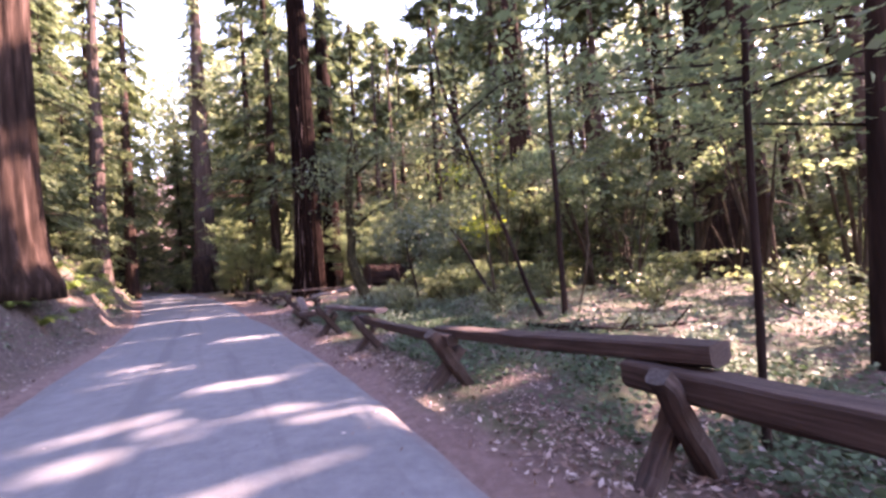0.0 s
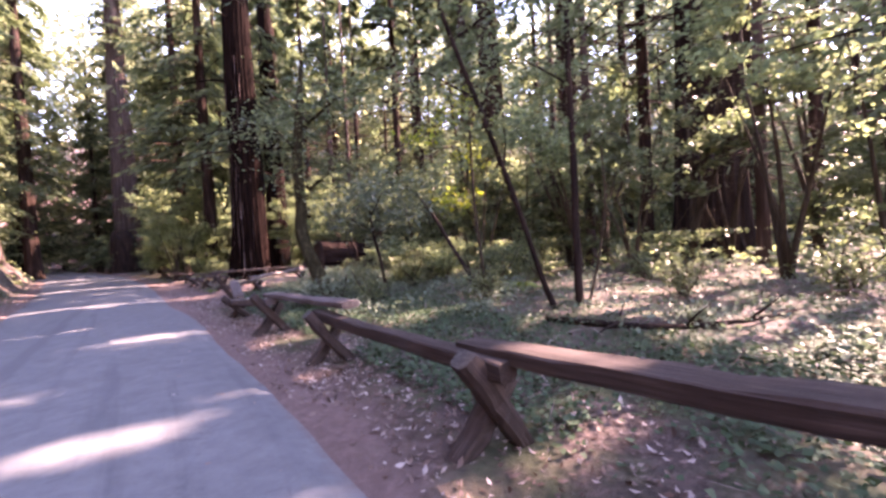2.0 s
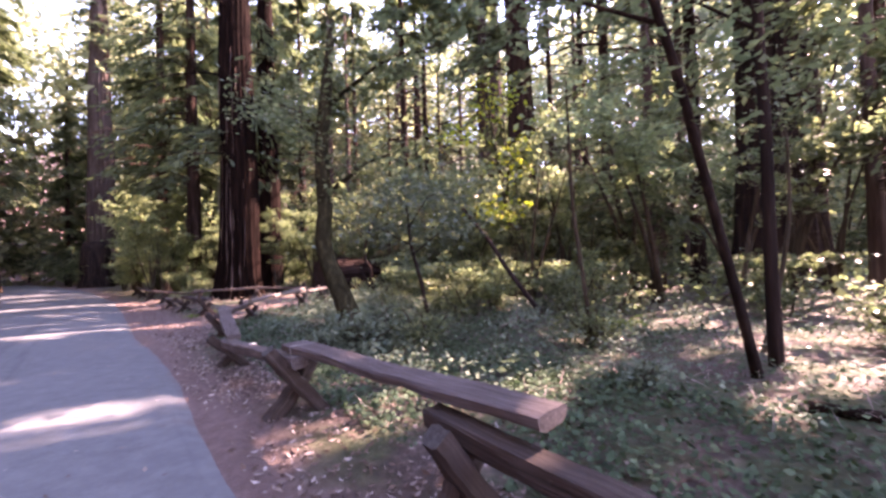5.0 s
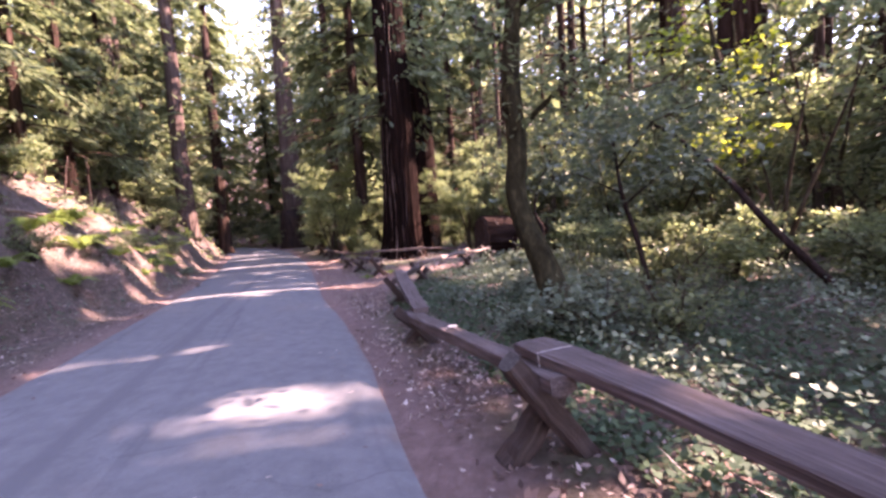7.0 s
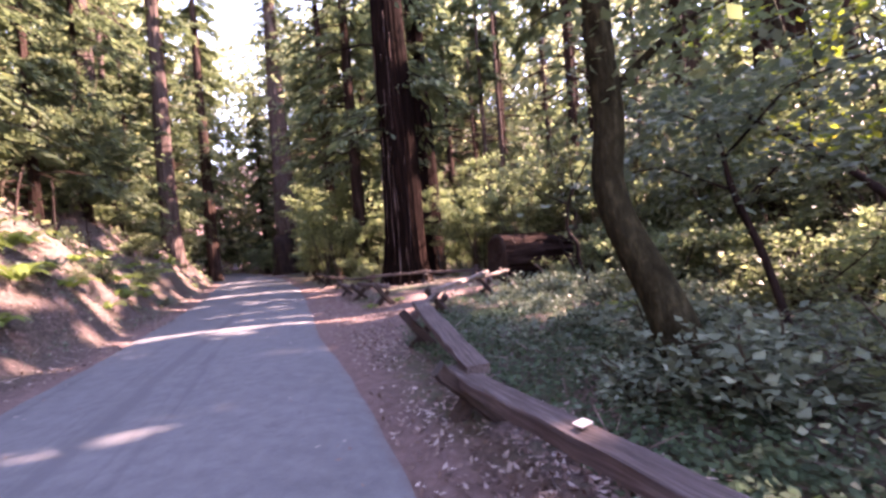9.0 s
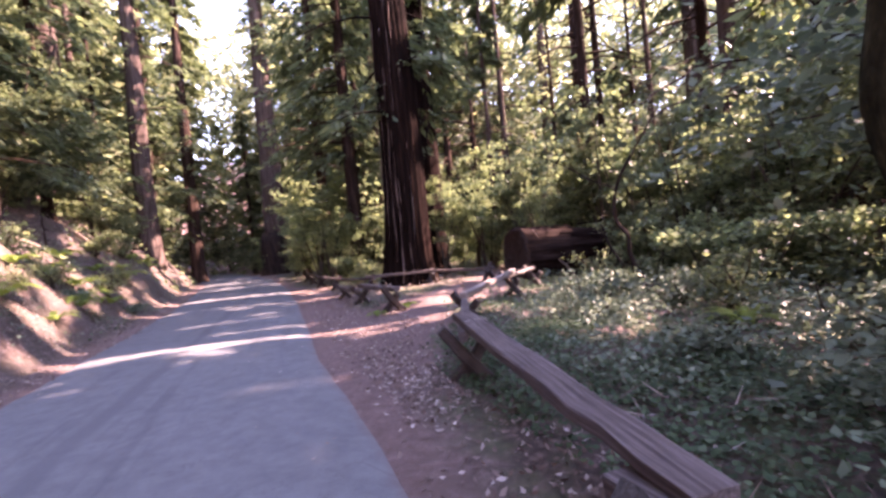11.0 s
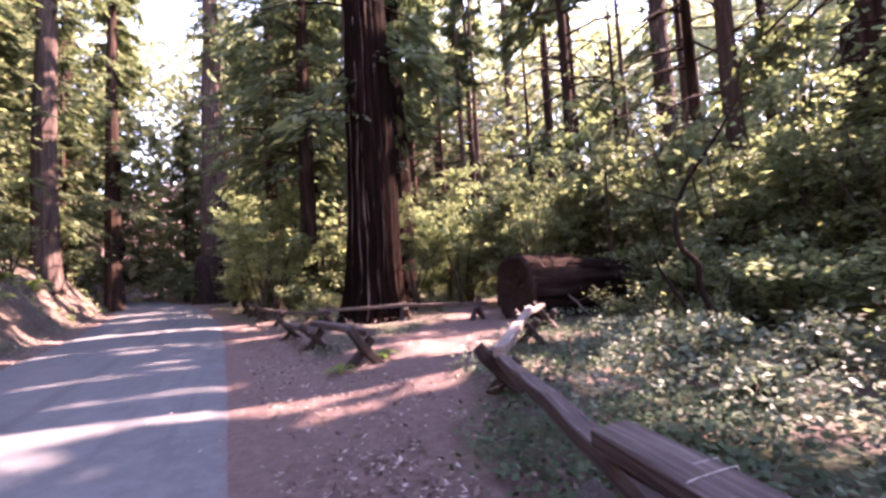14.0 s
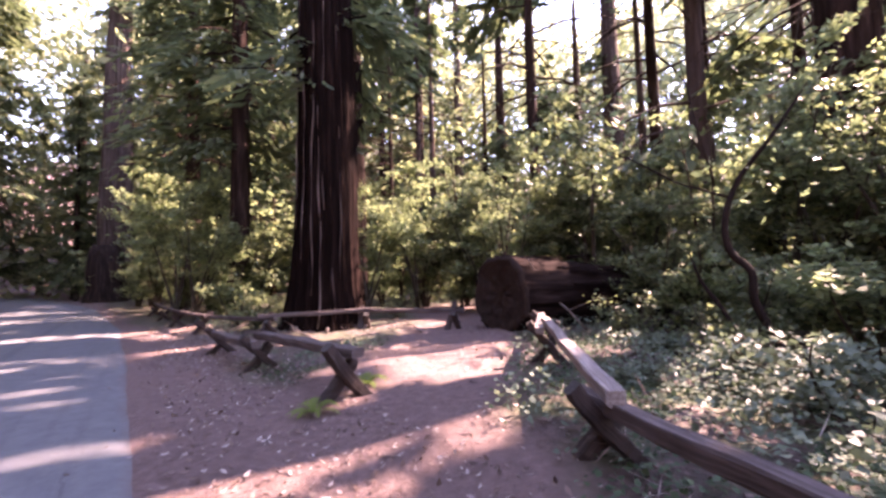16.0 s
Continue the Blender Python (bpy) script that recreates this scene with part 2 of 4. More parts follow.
def mesh_from(name, verts, faces, smooth=True):
    me = bpy.data.meshes.new(name)
    me.from_pydata([tuple(v) for v in verts], [], faces)
    if smooth:
        me.polygons.foreach_set("use_smooth", [True] * len(me.polygons))
    me.update()
    return me


def quads(name, c, u, v, lift=0.0):
    """One mesh of many folded diamond leaves: centres c, half lengths u, half widths v."""
    k = len(c)
    nrm = np.cross(u, v)
    nrm /= np.linalg.norm(nrm, axis=1, keepdims=True) + 1e-9
    w = np.linalg.norm(v, axis=1, keepdims=True)
    pts = np.stack([c - u, c + v + nrm * w * lift - u * 0.1, c + u, c - v + nrm * w * lift - u * 0.1], 1).reshape(-1, 3)
    me = bpy.data.meshes.new(name)
    me.vertices.add(4 * k)
    me.vertices.foreach_set("co", pts.astype(np.float32).ravel())
    me.loops.add(4 * k)
    me.loops.foreach_set("vertex_index", np.arange(4 * k, dtype=np.int32))
    me.polygons.add(k)
    me.polygons.foreach_set("loop_start", np.arange(0, 4 * k, 4, dtype=np.int32))
    me.update(calc_edges=True)
    me.validate()
    return me


def unit(a):
    return a / (np.linalg.norm(a, axis=-1, keepdims=True) + 1e-9)


def tube(points, radii, segs=12, flute=0.0, lobes=7, seed=0, cap=True, verts=None, faces=None):
    """A tapering tube along points, with lengthwise ridges; appends to verts and faces."""
    verts = [] if verts is None else verts
    faces = [] if faces is None else faces
    r = np.random.default_rng(seed)
    ph = r.uniform(0, 6.28, 4)
    pts = np.array([tuple(p) for p in points], float)
    tang = unit(np.gradient(pts, axis=0))
    ref = np.array([0.0, 1.0, 0.0]) if abs(tang[0][2]) > 0.7 else np.array([0.0, 0.0, 1.0])
    a = unit(np.cross(ref, tang))
    b = np.cross(tang, a)
    base = len(verts)
    ang = np.linspace(0, 2 * np.pi, segs, endpoint=False)
    for i in range(len(pts)):
        prof = 1 + flute * (np.sin(lobes * ang + ph[0] + 0.25 * i) * 0.6 + np.sin((lobes * 2 + 1) * ang + ph[1]) * 0.4 + 0.35 * np.sin(3 * ang + ph[2] + 0.5 * i))
        ring = pts[i] + radii[i] * prof[:, None] * (np.cos(ang)[:, None] * a[i] + np.sin(ang)[:, None] * b[i])
        verts.extend(map(tuple, ring))
    for i in range(len(pts) - 1):
        for j in range(segs):
            k = (j + 1) % segs
            faces.append((base + i * segs + j, base + i * segs + k, base + (i + 1) * segs + k, base + (i + 1) * segs + j))
    if cap:
        faces.append(tuple(base + j for j in reversed(range(segs))))
        faces.append(tuple(base + (len(pts) - 1) * segs + j for j in range(segs)))
    return verts, faces


def thing(name, label, category, m, group=""):
    e = new(name)
    e.matrix_basis = m
    return tagged(e, label, category, group)


def place(s, n, turn=0.0, scale=1.0, dz=0.0):
    p = at(s, n, dz)
    return Matrix.Translation(p) @ Matrix.Rotation(turn, 4, "Z") @ Matrix.Scale(scale, 4)


# ---- where the sun comes through the canopy ----
# Light gaps, each a rounded strip on the ground: s, half width in s, n from, n to, slant.
GAPS = [
    (19.9, 0.42, -3.4, 5.5, -0.17), (21.1, 0.20, -3.2, 1.6, 0.06), (23.2, 0.14, -1.5, 3.2, -0.1), (24.3, 0.13, -1.8, 3.4, -0.1),
    (18.1, 0.16, -2.4, -0.8, 0.2), (13.65, 0.10, -2.5, -0.6, -0.1), (13.85, 0.12, -0.1, 0.7, 0.1),
    (16.4, 0.16, 0.9, 2.0, 0.0), (4.55, 0.2, -0.9, 0.45, 0.1), (4.3, 0.2, 0.85, 1.5, 0.0), (6.2, 0.28, 0.1, 0.75, 0.1), (6.5, 0.22, 1.3, 2.0, 0.0),
    (3.1, 0.12, -0.3, 0.7, 0.1), (3.8, 0.36, 1.8, 3.4, 0.1), (5.3, 0.14, -1.6, -0.7, 0.1), (8.6, 0.5, 2.4, 3.6, 0.0), (28.5, 0.35, -4.0, 3.0, -0.1), (33.0, 0.7, -5.0, 4.0, -0.1),
    (41.0, 1.0, -7.0, 3.5, -0.3), (21.6, 0.5, -6.0, -3.0, 0.0), (22.5, 0.35, 4.2, 7.0, 0.1), (18.8, 0.22, 2.9, 4.0, 0.0), (12.5, 1.2, 6.5, 10.0, 0.0),
    (15.2, 0.4, -9.0, -5.2, 0.0), (24.0, 0.45, -11.0, -5.0, 0.2), (30.0, 1.5, -14.0, -6.0, 0.0), (26.0, 0.8, 5.0, 9.0, 0.0),
    (20.0, 0.8, 5.0, 8.5, 0.2), (16.6, 0.7, 4.6, 8.0, 0.1), (48.0, 1.5, -9.0, 2.0, -0.3), (11.0, 0.08, 1.9, 2.1, 0.0), (5.0, 1.2, 7.0, 10.0, 0.0), (9.0, 1.0, 9.0, 14.0, 0.0), (12.0, 1.0, 12.0, 18.0, 0.0), (8.0, 0.4, 4.2, 6.5, 0.1), (2.0, 1.6, 9.0, 18.0, 0.0), (7.0, 1.8, 12.0, 22.0, 0.1),
]


def in_gap(p):
    """True where a point of the canopy stands in the way of one of the light gaps."""
    k = p[:, 2:3] / SUN_DIR.z
    q = p - k * np.array(SUN_DIR)
    s, n = sn_of(q[:, 0], q[:, 1])
    hit = np.zeros(len(p), bool)
    for gs, half, n0, n1, slant in GAPS:
        ds = np.abs(s - gs - slant * (n - (n0 + n1) / 2)) / (half + 0.06)
        dn = np.clip(np.maximum(n0 - n, n - n1) / 0.5, 0, None)
        hit |= ds * ds + dn * dn < 1 + 0.5 * np.sin(n * 3.1 + gs)
    hit &= p[:, 2] > 1.2
    near = np.where((s > 6.5) & (s < 13), 6.8, 4.7)
    glade = (s > -8) & (n > np.where(s > 27, 2.0, near)) & (n < 22) & ((s < 34) | (n < 9))
    shaft = (wave(s, n, 0.62, 1.9) + 0.7 * wave(s, n, 1.5, 0.4) > np.where(glade, np.where((p[:, 2] > 9.5) | ((s > 29) & (n < 8)), -1.8, -0.15), np.where(n < 0, 0.35, -0.1))) & (p[:, 2] > np.where(glade, 4.8, 7.5))
    dapple = (wave(s, n, 1.7, 0.9) + 0.6 * wave(s, n, 4.1, 2.4) > 0.8) & (n > 2.7) & (n < 9) & (p[:, 2] > 1.5)
    hit |= dapple & (s > -3) & (s < 24) & ((n < 4.3) | (near < 5))
    hit |= shaft & (glade | (n > near - 0.1) | ((n < -4.2) & (s > 19))) & (s < 62)
    return hit


# ---- ground and road ----
def spaced(lo, a, b, hi, fine, growth):
    mid = list(np.arange(a, b + 1e-6, fine))
    out, step, v = [], fine, a
    while v > lo:
        step *= growth
        v -= step
        out.append(v)
    left = out[::-1]
    step, v = fine, mid[-1]
    right = []
    while v < hi:
        step *= growth
        v += step
        right.append(v)
    return np.array(left + mid + right)


def trail_weight(s, n):
    """1 on bare trodden soil: the verge, and the trail that turns off towards the log."""
    ro = n - right_edge(s)
    verge = np.clip((0.75 + 0.2 * np.sin(s * 1.3) - ro) / 0.5, 0, 1) * (n > -1)
    wide = np.clip((1.9 + 0.3 * np.sin(s) - ro) / 0.5, 0, 1) * np.clip((s - 15.8) / 1.5, 0, 1) * np.clip((36 - s) / 4, 0, 1) * (n > -1)
    out = np.maximum(verge, wide)
    line = [(17.0, 1.5), (20.6, 3.6), (22.6, 6.6), (25.5, 9.5), (30, 12.5)]
    for (s0, n0), (s1, n1) in zip(line, line[1:]):
        dx, dy = s1 - s0, n1 - n0
        k = np.clip(((s - s0) * dx + (n - n0) * dy) / (dx * dx + dy * dy), 0, 1)
        d = np.hypot(s - s0 - k * dx, n - n0 - k * dy)
        out = np.maximum(out, np.clip((1.75 + 0.15 * np.sin(3 * s + n) - d) / 0.5, 0, 1))
    lo = left_edge(s) - n
    out = np.maximum(out, np.clip((0.45 - lo) / 0.3, 0, 1) * (n < 0))
    return out


def build_ground():
    ss = spaced(-420, -8, 36, 800, 0.3, 1.09)
    ns = spaced(-400, -8, 12, 420, 0.25, 1.1)
    S, N = np.meshgrid(ss, ns, indexing="ij")
    Z = ground_z(S, N)
    under = np.minimum(N - left_edge(S), right_edge(S) - N)
    Z = Z - 0.05 * np.clip(under / 0.25, 0, 1)
    X = S * DS.x + N * DN.x
    Y = S * DS.y + N * DN.y
    a, b = S.shape
    idx = np.arange(a * b).reshape(a, b)
    f = np.stack([idx[:-1, :-1], idx[:-1, 1:], idx[1:, 1:], idx[1:, :-1]], -1).reshape(-1, 4)[:, ::-1]
    me = mesh_from("ground", np.stack([X, Y, Z], -1).reshape(-1, 3), f.tolist())
    at_ = me.attributes.new("soil", "FLOAT", "POINT")
    at_.data.foreach_set("value", trail_weight(S, N).ravel().astype(np.float32))
    mo = me.attributes.new("moss", "FLOAT", "POINT")
    mo.data.foreach_set("value", (np.where(N > 0, 0.9, 0.2) + 0.5 * ((N > 40) | (S > 90))).ravel().astype(np.float32))
    tagged(part("ground", me, M_GROUND), "brown forest floor of leaf duff, bare soil and moss", "ground", kind="structure")


def build_road():
    ss = np.concatenate([np.arange(-40, 60, 0.3), np.arange(60, 160, 1.5)])
    cols = np.linspace(0, 1, 15)
    verts, lane = [], []
    for s in ss:
        l = float(left_edge(s)) + 0.03 * math.sin(s * 1.1) + 0.015 * math.sin(s * 5.3 + 1)
        r = float(right_edge(s)) + 0.025 * math.sin(s * 0.9 + 2) + 0.012 * math.sin(s * 4.9)
        zb = -0.018 * max(-40, min(32, s))
        for k in cols:
            n = l + (r - l) * k
            p = DS * s + DN * n
            z = zb + 0.015 + 0.05 * (1 - (2 * k - 1) ** 2) - (0.06 if k in (0.0, 1.0) else 0)
            verts.append((p.x, p.y, z))
            lane.append((n, s, min(n - l, r - n)))
    w = len(cols)
    faces = [(i * w + j, i * w + j + 1, (i + 1) * w + j + 1, (i + 1) * w + j) for i in range(len(ss) - 1) for j in range(w - 1)]
    me = mesh_from("road", verts, faces)
    la = me.attributes.new("lane", "FLOAT_VECTOR", "POINT")
    la.data.foreach_set("vector", np.array(lane, np.float32).ravel())
    tagged(part("road", me, M_ASPHALT), "narrow worn grey asphalt forest road with cracks", "road", kind="structure")


build_ground()
build_road()


# ---- rail fences ----
def rail_mesh(a, b, width, height, seed):
    """A split rail from a to b: flattish top, rounded underside, uneven."""
    r = np.random.default_rng(seed)
    a, b = Vector(a), Vector(b)
    d = (b - a).normalized()
    side = d.cross(Vector((0, 0, 1))).normalized()
    up = side.cross(d)
    prof = [(-0.5, 0.36), (-0.46, 0.48), (-0.2, 0.5), (0.15, 0.5), (0.46, 0.48), (0.5, 0.36), (0.48, -0.25), (0.3, -0.48), (-0.25, -0.5), (-0.47, -0.3)]
    rows = 13
    verts, faces, grain = [], [], []
    wob = np.cumsum(r.normal(0, 0.006, (rows, 2)), 0)
    shift = r.uniform(0, 50)
    for i in range(rows):
        k = i / (rows - 1)
        c = a.lerp(b, k) + side * wob[i][0] + up * (wob[i][1] - 0.02 * math.sin(k * 3.14))
        sc = 1 + 0.08 * math.sin(3 * k + seed) + r.normal(0, 0.015)
        end = 0.94 if i in (0, rows - 1) else 1.0
        for px, py in prof:
            v = c + side * (px * width * sc * end + r.normal(0, 0.004)) + up * (py * height * sc * end + r.normal(0, 0.004))
            verts.append(tuple(v))
            grain.append((px * width + shift, py * height, k * (b - a).length))
    m = len(prof)
    for i in range(rows - 1):
        for j in range(m):
            k = (j + 1) % m
            faces.append((i * m + j, i * m + k, (i + 1) * m + k, (i + 1) * m + j))
    faces.append(tuple(range(m - 1, -1, -1)))
    faces.append(tuple((rows - 1) * m + j for j in range(m)))
    me = mesh_from("rail", verts, faces, smooth=False)
    ga = me.attributes.new("grain", "FLOAT_VECTOR", "POINT")
    ga.data.foreach_set("vector", np.array(grain, np.float32).ravel())
    return me


def post_mesh(a, b, width, seed):
    return rail_mesh(a, b, width, width * 0.85, seed)


def fence(name, stops, label, rails, heads=None, group="split rail fences", mats=None):
    """Crossed posts at the stops (s, n); rails: offset to the side, height at either end, width, depth."""
    root = thing(name, label, "fence", place(*stops[0]), group)
    inv = root.matrix_basis.inverted()
    for i, (s, n) in enumerate(stops):
        p = at(s, n)
        j0, j1 = stops[max(i - 1, 0)], stops[min(i + 1, len(stops) - 1)]
        along = (at(*j1) - at(*j0))
        along.z = 0
        along.normalize()
        side = along.cross(Vector((0, 0, 1)))
        rr = np.random.default_rng(50 + i)
        top = (heads or {}).get(i, 0.6)
        # the long post leans towards the road, the short one crosses it under the rails
        lines = [(0.36, -0.24, top + 0.02, -0.08), (-0.22, 0.24, top * 0.68, 0.08)]
        for k, (out, back, tall, shift) in enumerate(lines):
            off = along * shift
            foot = p + side * (out + rr.uniform(-0.03, 0.03)) + off - Vector((0, 0, 0.1))
            head = p + side * (back + rr.uniform(-0.02, 0.02)) + off * 0.8 + Vector((0, 0, tall + rr.uniform(-0.01, 0.02)))
            me = post_mesh(foot, head, 0.15 + rr.uniform(-0.01, 0.015), 10 * i + k)
            me.transform(inv)
            post = part("post", me, M_POST, root)
            post.data.materials.append(M_SAWN)
            post.data.polygons[len(post.data.polygons) - 1].material_index = 1
    for i, (o, h0, h1, wide, deep, *more) in enumerate(rails):
        a, b = at(*stops[i]), at(*stops[i + 1])
        d = (b - a)
        d.z = 0
        d.normalize()
        side = d.cross(Vector((0, 0, 1)))
        me = rail_mesh(a - d * (more[0] if more else 0.26) + Vector((0, 0, h0)) + side * o, b + d * 0.26 + Vector((0, 0, h1)) + side * o, wide, deep, 31 + i)
        me.transform(inv)
        part("rail", me, (mats or {}).get(i, M_RAIL), root)
    return root


road_fence = fence("roadside_fence", [(-4.2, 2.4), (-1.4, 2.4), (1.42, 2.42), (4.15, 2.42), (6.95, 2.45), (9.35, 2.38), (12.45, 2.42), (15.3, 2.85), (17.95, 4.1), (20.2, 6.4), (21.25, 7.8)],
      "low dark redwood split-rail fence on crossed posts beside the road",
      [(0.08, 0.78, 0.8, 0.24, 0.13), (0.0, 0.6, 0.66, 0.22, 0.2), (0.1, 0.83, 0.65, 0.25, 0.13), (-0.02, 0.61, 0.58, 0.16, 0.14), (0.11, 0.735, 0.645, 0.26, 0.09, 0.5),
       (0.0, 0.56, 0.37, 0.19, 0.13), (0.09, 0.47, 0.66, 0.23, 0.1, 0.12), (-0.01, 0.55, 0.4, 0.115, 0.12), (0.05, 0.51, 0.62, 0.13, 0.11), (-0.05, 0.52, 0.55, 0.14, 0.1)],
      {0: 0.72, 1: 0.73, 2: 0.72, 3: 0.65, 4: 0.64, 5: 0.69, 6: 0.46, 7: 0.57, 8: 0.53}, mats={1: M_POST, 2: M_POST, 3: M_POST, 8: M_BLEACHED, 9: M_BLEACHED})


def tied_cord(s, n, high, root, a, b, off, wide, deep, turns=(0.0, 0.07)):
    """A pale cord wound round the two rails where they meet."""
    inv = root.matrix_basis.inverted()
    c = at(s, n, high)
    up, d = Vector((0, 0, 1)), (at(*b) - at(*a)).normalized()
    side = d.cross(up).normalized()
    c = c + side * off
    for k, da in enumerate(turns):
        pts = []
        for j in range(25):
            g = 2 * math.pi * j / 24
            q = c + d * (da + 0.02 * math.sin(g)) + side * wide * max(-1, min(1, 1.5 * math.cos(g))) + up * deep * max(-1, min(1, 1.5 * math.sin(g)))
            pts.append(inv @ q)
        v, f = tube(pts, [0.0032] * 25, 6)
        part("cord", mesh_from("cord", v, f), M_CORD, root, "pale cord tied round the rail")


def chip(s, n, z):
    """A small pale flat piece, added for a bright square spot on the rail."""
    root = thing("pale_square", "small pale square piece on the fence rail", "chip", Matrix.Translation(at(s, n, z)) @ Matrix.Rotation(0.7, 4, "Z"))
    v = [(x * (0.04 + 0.004 * zz), y * (0.034 + 0.003 * x), 0.006 * zz) for zz in (0, 1) for x, y in ((-1, -1), (1, -0.8), (0.9, 1), (-1, 0.9))]
    part("chip", mesh_from("chip", v, [(3, 2, 1, 0), (4, 5, 6, 7), (0, 1, 5, 4), (1, 2, 6, 5), (2, 3, 7, 6), (3, 0, 4, 7)], False), M_PAPER, root)


tied_cord(15.1, 2.823, 0.625, road_fence, (12.1, 2.42), (15.3, 2.85), 0.09, 0.125, 0.066)
tied_cord(9.3, 2.382, 0.61, road_fence, (6.95, 2.45), (9.35, 2.38), 0.1, 0.128, 0.066, (0.0,))
chip(10.93, 2.42, 0.53)
fence("trail_fence", [(20.95, 3.4), (23.7, 3.1), (26.2, 2.9)], "short dark split-rail fence on crossed posts between road and trail",
      [(0.1, 0.56, 0.58, 0.2, 0.125), (-0.1, 0.46, 0.46, 0.18, 0.12)], {0: 0.62, 1: 0.6, 2: 0.55})
fence("far_fence", [(40.2, 2.4), (37.0, 2.6), (33.8, 2.8), (30.5, 3.2), (27.2, 4.2), (26.6, 6.6), (24.3, 8.0)], "thin-railed dark wooden fence in front of the great redwood",
      [(0.05, 0.55, 0.55, 0.13, 0.11), (-0.05, 0.5, 0.5, 0.13, 0.11)] * 3)


# ---- redwoods ----
def redwood(name, height, radius, crown_base, mat, seed, leaves=4200, spread=3.6, lean=(0.0, 0.0), leaf=0.32, limbs=50, flare=1.35, stubs=True, label="", needles=None):
    """A redwood at the origin: fluted trunk with limbs, and drooping sprays of needles."""
    r = np.random.default_rng(seed)
    root = thing(name, label or "tall redwood with furrowed red-brown bark and drooping sprays", "tree", Matrix.Identity(4), "redwoods")
    hs = np.concatenate([[-0.4, 0, 0.25, 0.6, 1.2, 2.2], np.linspace(3.5, height, 12)])
    rad = radius * np.where(hs < 3.5, 1 + (flare - 1) * np.exp(-np.clip(hs, 0, None) / 0.8), 1.0) * np.clip(1 - 0.75 * (np.clip(hs, 0, None) / height) ** 1.2, 0.06, 1)
    pts = np.stack([lean[0] * hs + 0.05 * radius * np.sin(hs * 0.5 + seed), lean[1] * hs + 0.05 * radius * np.cos(hs * 0.4), hs], 1)
    tv, tf = tube(pts, rad, 110 if radius > 0.9 else 36 if radius > 0.45 else 14, 0.085 if radius > 0.9 else 0.075 if radius > 0.45 else 0.05, 19 if radius > 0.9 else 9, seed)
    verts, faces = [], []
    cs, us, vs = [], [], []
    each = max(leaves // limbs, 6)
    for i in range(limbs):
        h = crown_base + (height - crown_base) * ((i + r.uniform(0, 1)) / limbs) ** 1.15
        k = (h - crown_base) / max(height - crown_base, 1)
        ln = spread * (1 - 0.8 * k) * r.uniform(0.55, 1.1) + 0.4
        az = r.uniform(0, 2 * np.pi)
        d = np.array([math.cos(az), math.sin(az), 0])
        start = np.array([np.interp(h, hs, pts[:, 0]), np.interp(h, hs, pts[:, 1]), h])
        tt = np.linspace(0, 1, 4)
        rise, drop = r.uniform(0.0, 0.25) * ln, r.uniform(0.25, 0.6) * ln
        path = start + d * (ln * tt)[:, None] + np.array([0, 0, 1.0]) * (rise * tt - drop * tt ** 2)[:, None]
        tube(path, np.linspace(0.028 + 0.012 * ln, 0.008, 4), 4, verts=verts, faces=faces, cap=False)
        q = r.uniform(0.12, 1.0, each) ** 0.8
        sd = np.array([-d[1], d[0], 0])
        off = r.normal(0, 0.26, each) * ln * (0.35 + 0.5 * q)
        c = start + d * (ln * q)[:, None] + np.array([0, 0, 1.0]) * (rise * q - drop * q ** 2)[:, None] + sd * off[:, None]
        c[:, 2] -= np.abs(off) * 0.35 + r.exponential(0.14, each)
        u = unit(d * r.uniform(0.3, 1.0, each)[:, None] + sd * (np.sign(off) * r.uniform(0.2, 1, each))[:, None] + np.array([0, 0, -1.0]) * r.uniform(0.1, 0.9, each)[:, None])
        v = unit(np.cross(u, np.array([0, 0, 1.0]) + r.normal(0, 0.35, (each, 3))))
        sz = leaf * r.uniform(0.6, 1.3, each)[:, None]
        cs.append(c), us.append(u * sz), vs.append(v * sz * 0.27)
    part("trunk", mesh_from("trunk", tv, tf), mat, root)
    tagged(part("branchwork", mesh_from("branchwork", verts, faces), mat, root), kind="stuff")
    part("crown", quads("crown", np.concatenate(cs), np.concatenate(us), np.concatenate(vs), 0.3), needles or M_NEEDLE, root)
    return root


def open_crown(root):
    """Takes out of a crown the sprays that would stand in the light gaps."""
    for ob in root.children:
        if ob.name.startswith(("crown", "foliage")):
            me = ob.data
            k = len(me.polygons)
            co = np.empty(len(me.vertices) * 3, np.float32)
            me.vertices.foreach_get("co", co)
            co = co.reshape(k, 4, 3)
            w = np.array(root.matrix_basis)
            cw = co.mean(1) @ w[:3, :3].T + w[:3, 3]
            keep = ~in_gap(cw)
            if keep.all():
                continue
            c, u, v = (co[:, 0] + co[:, 2]) / 2, (co[:, 2] - co[:, 0]) / 2, (co[:, 1] - co[:, 3]) / 2
            fresh = quads(me.name, c[keep], u[keep], v[keep], 0.3)
            fresh.materials.append(me.materials[0])
            ob.data = fresh


def stand(root, s, n, turn=0.0, scale=1.0, opened=True):
    root.matrix_basis = place(s, n, turn, scale)
    if opened:
        open_crown(root)
    return root


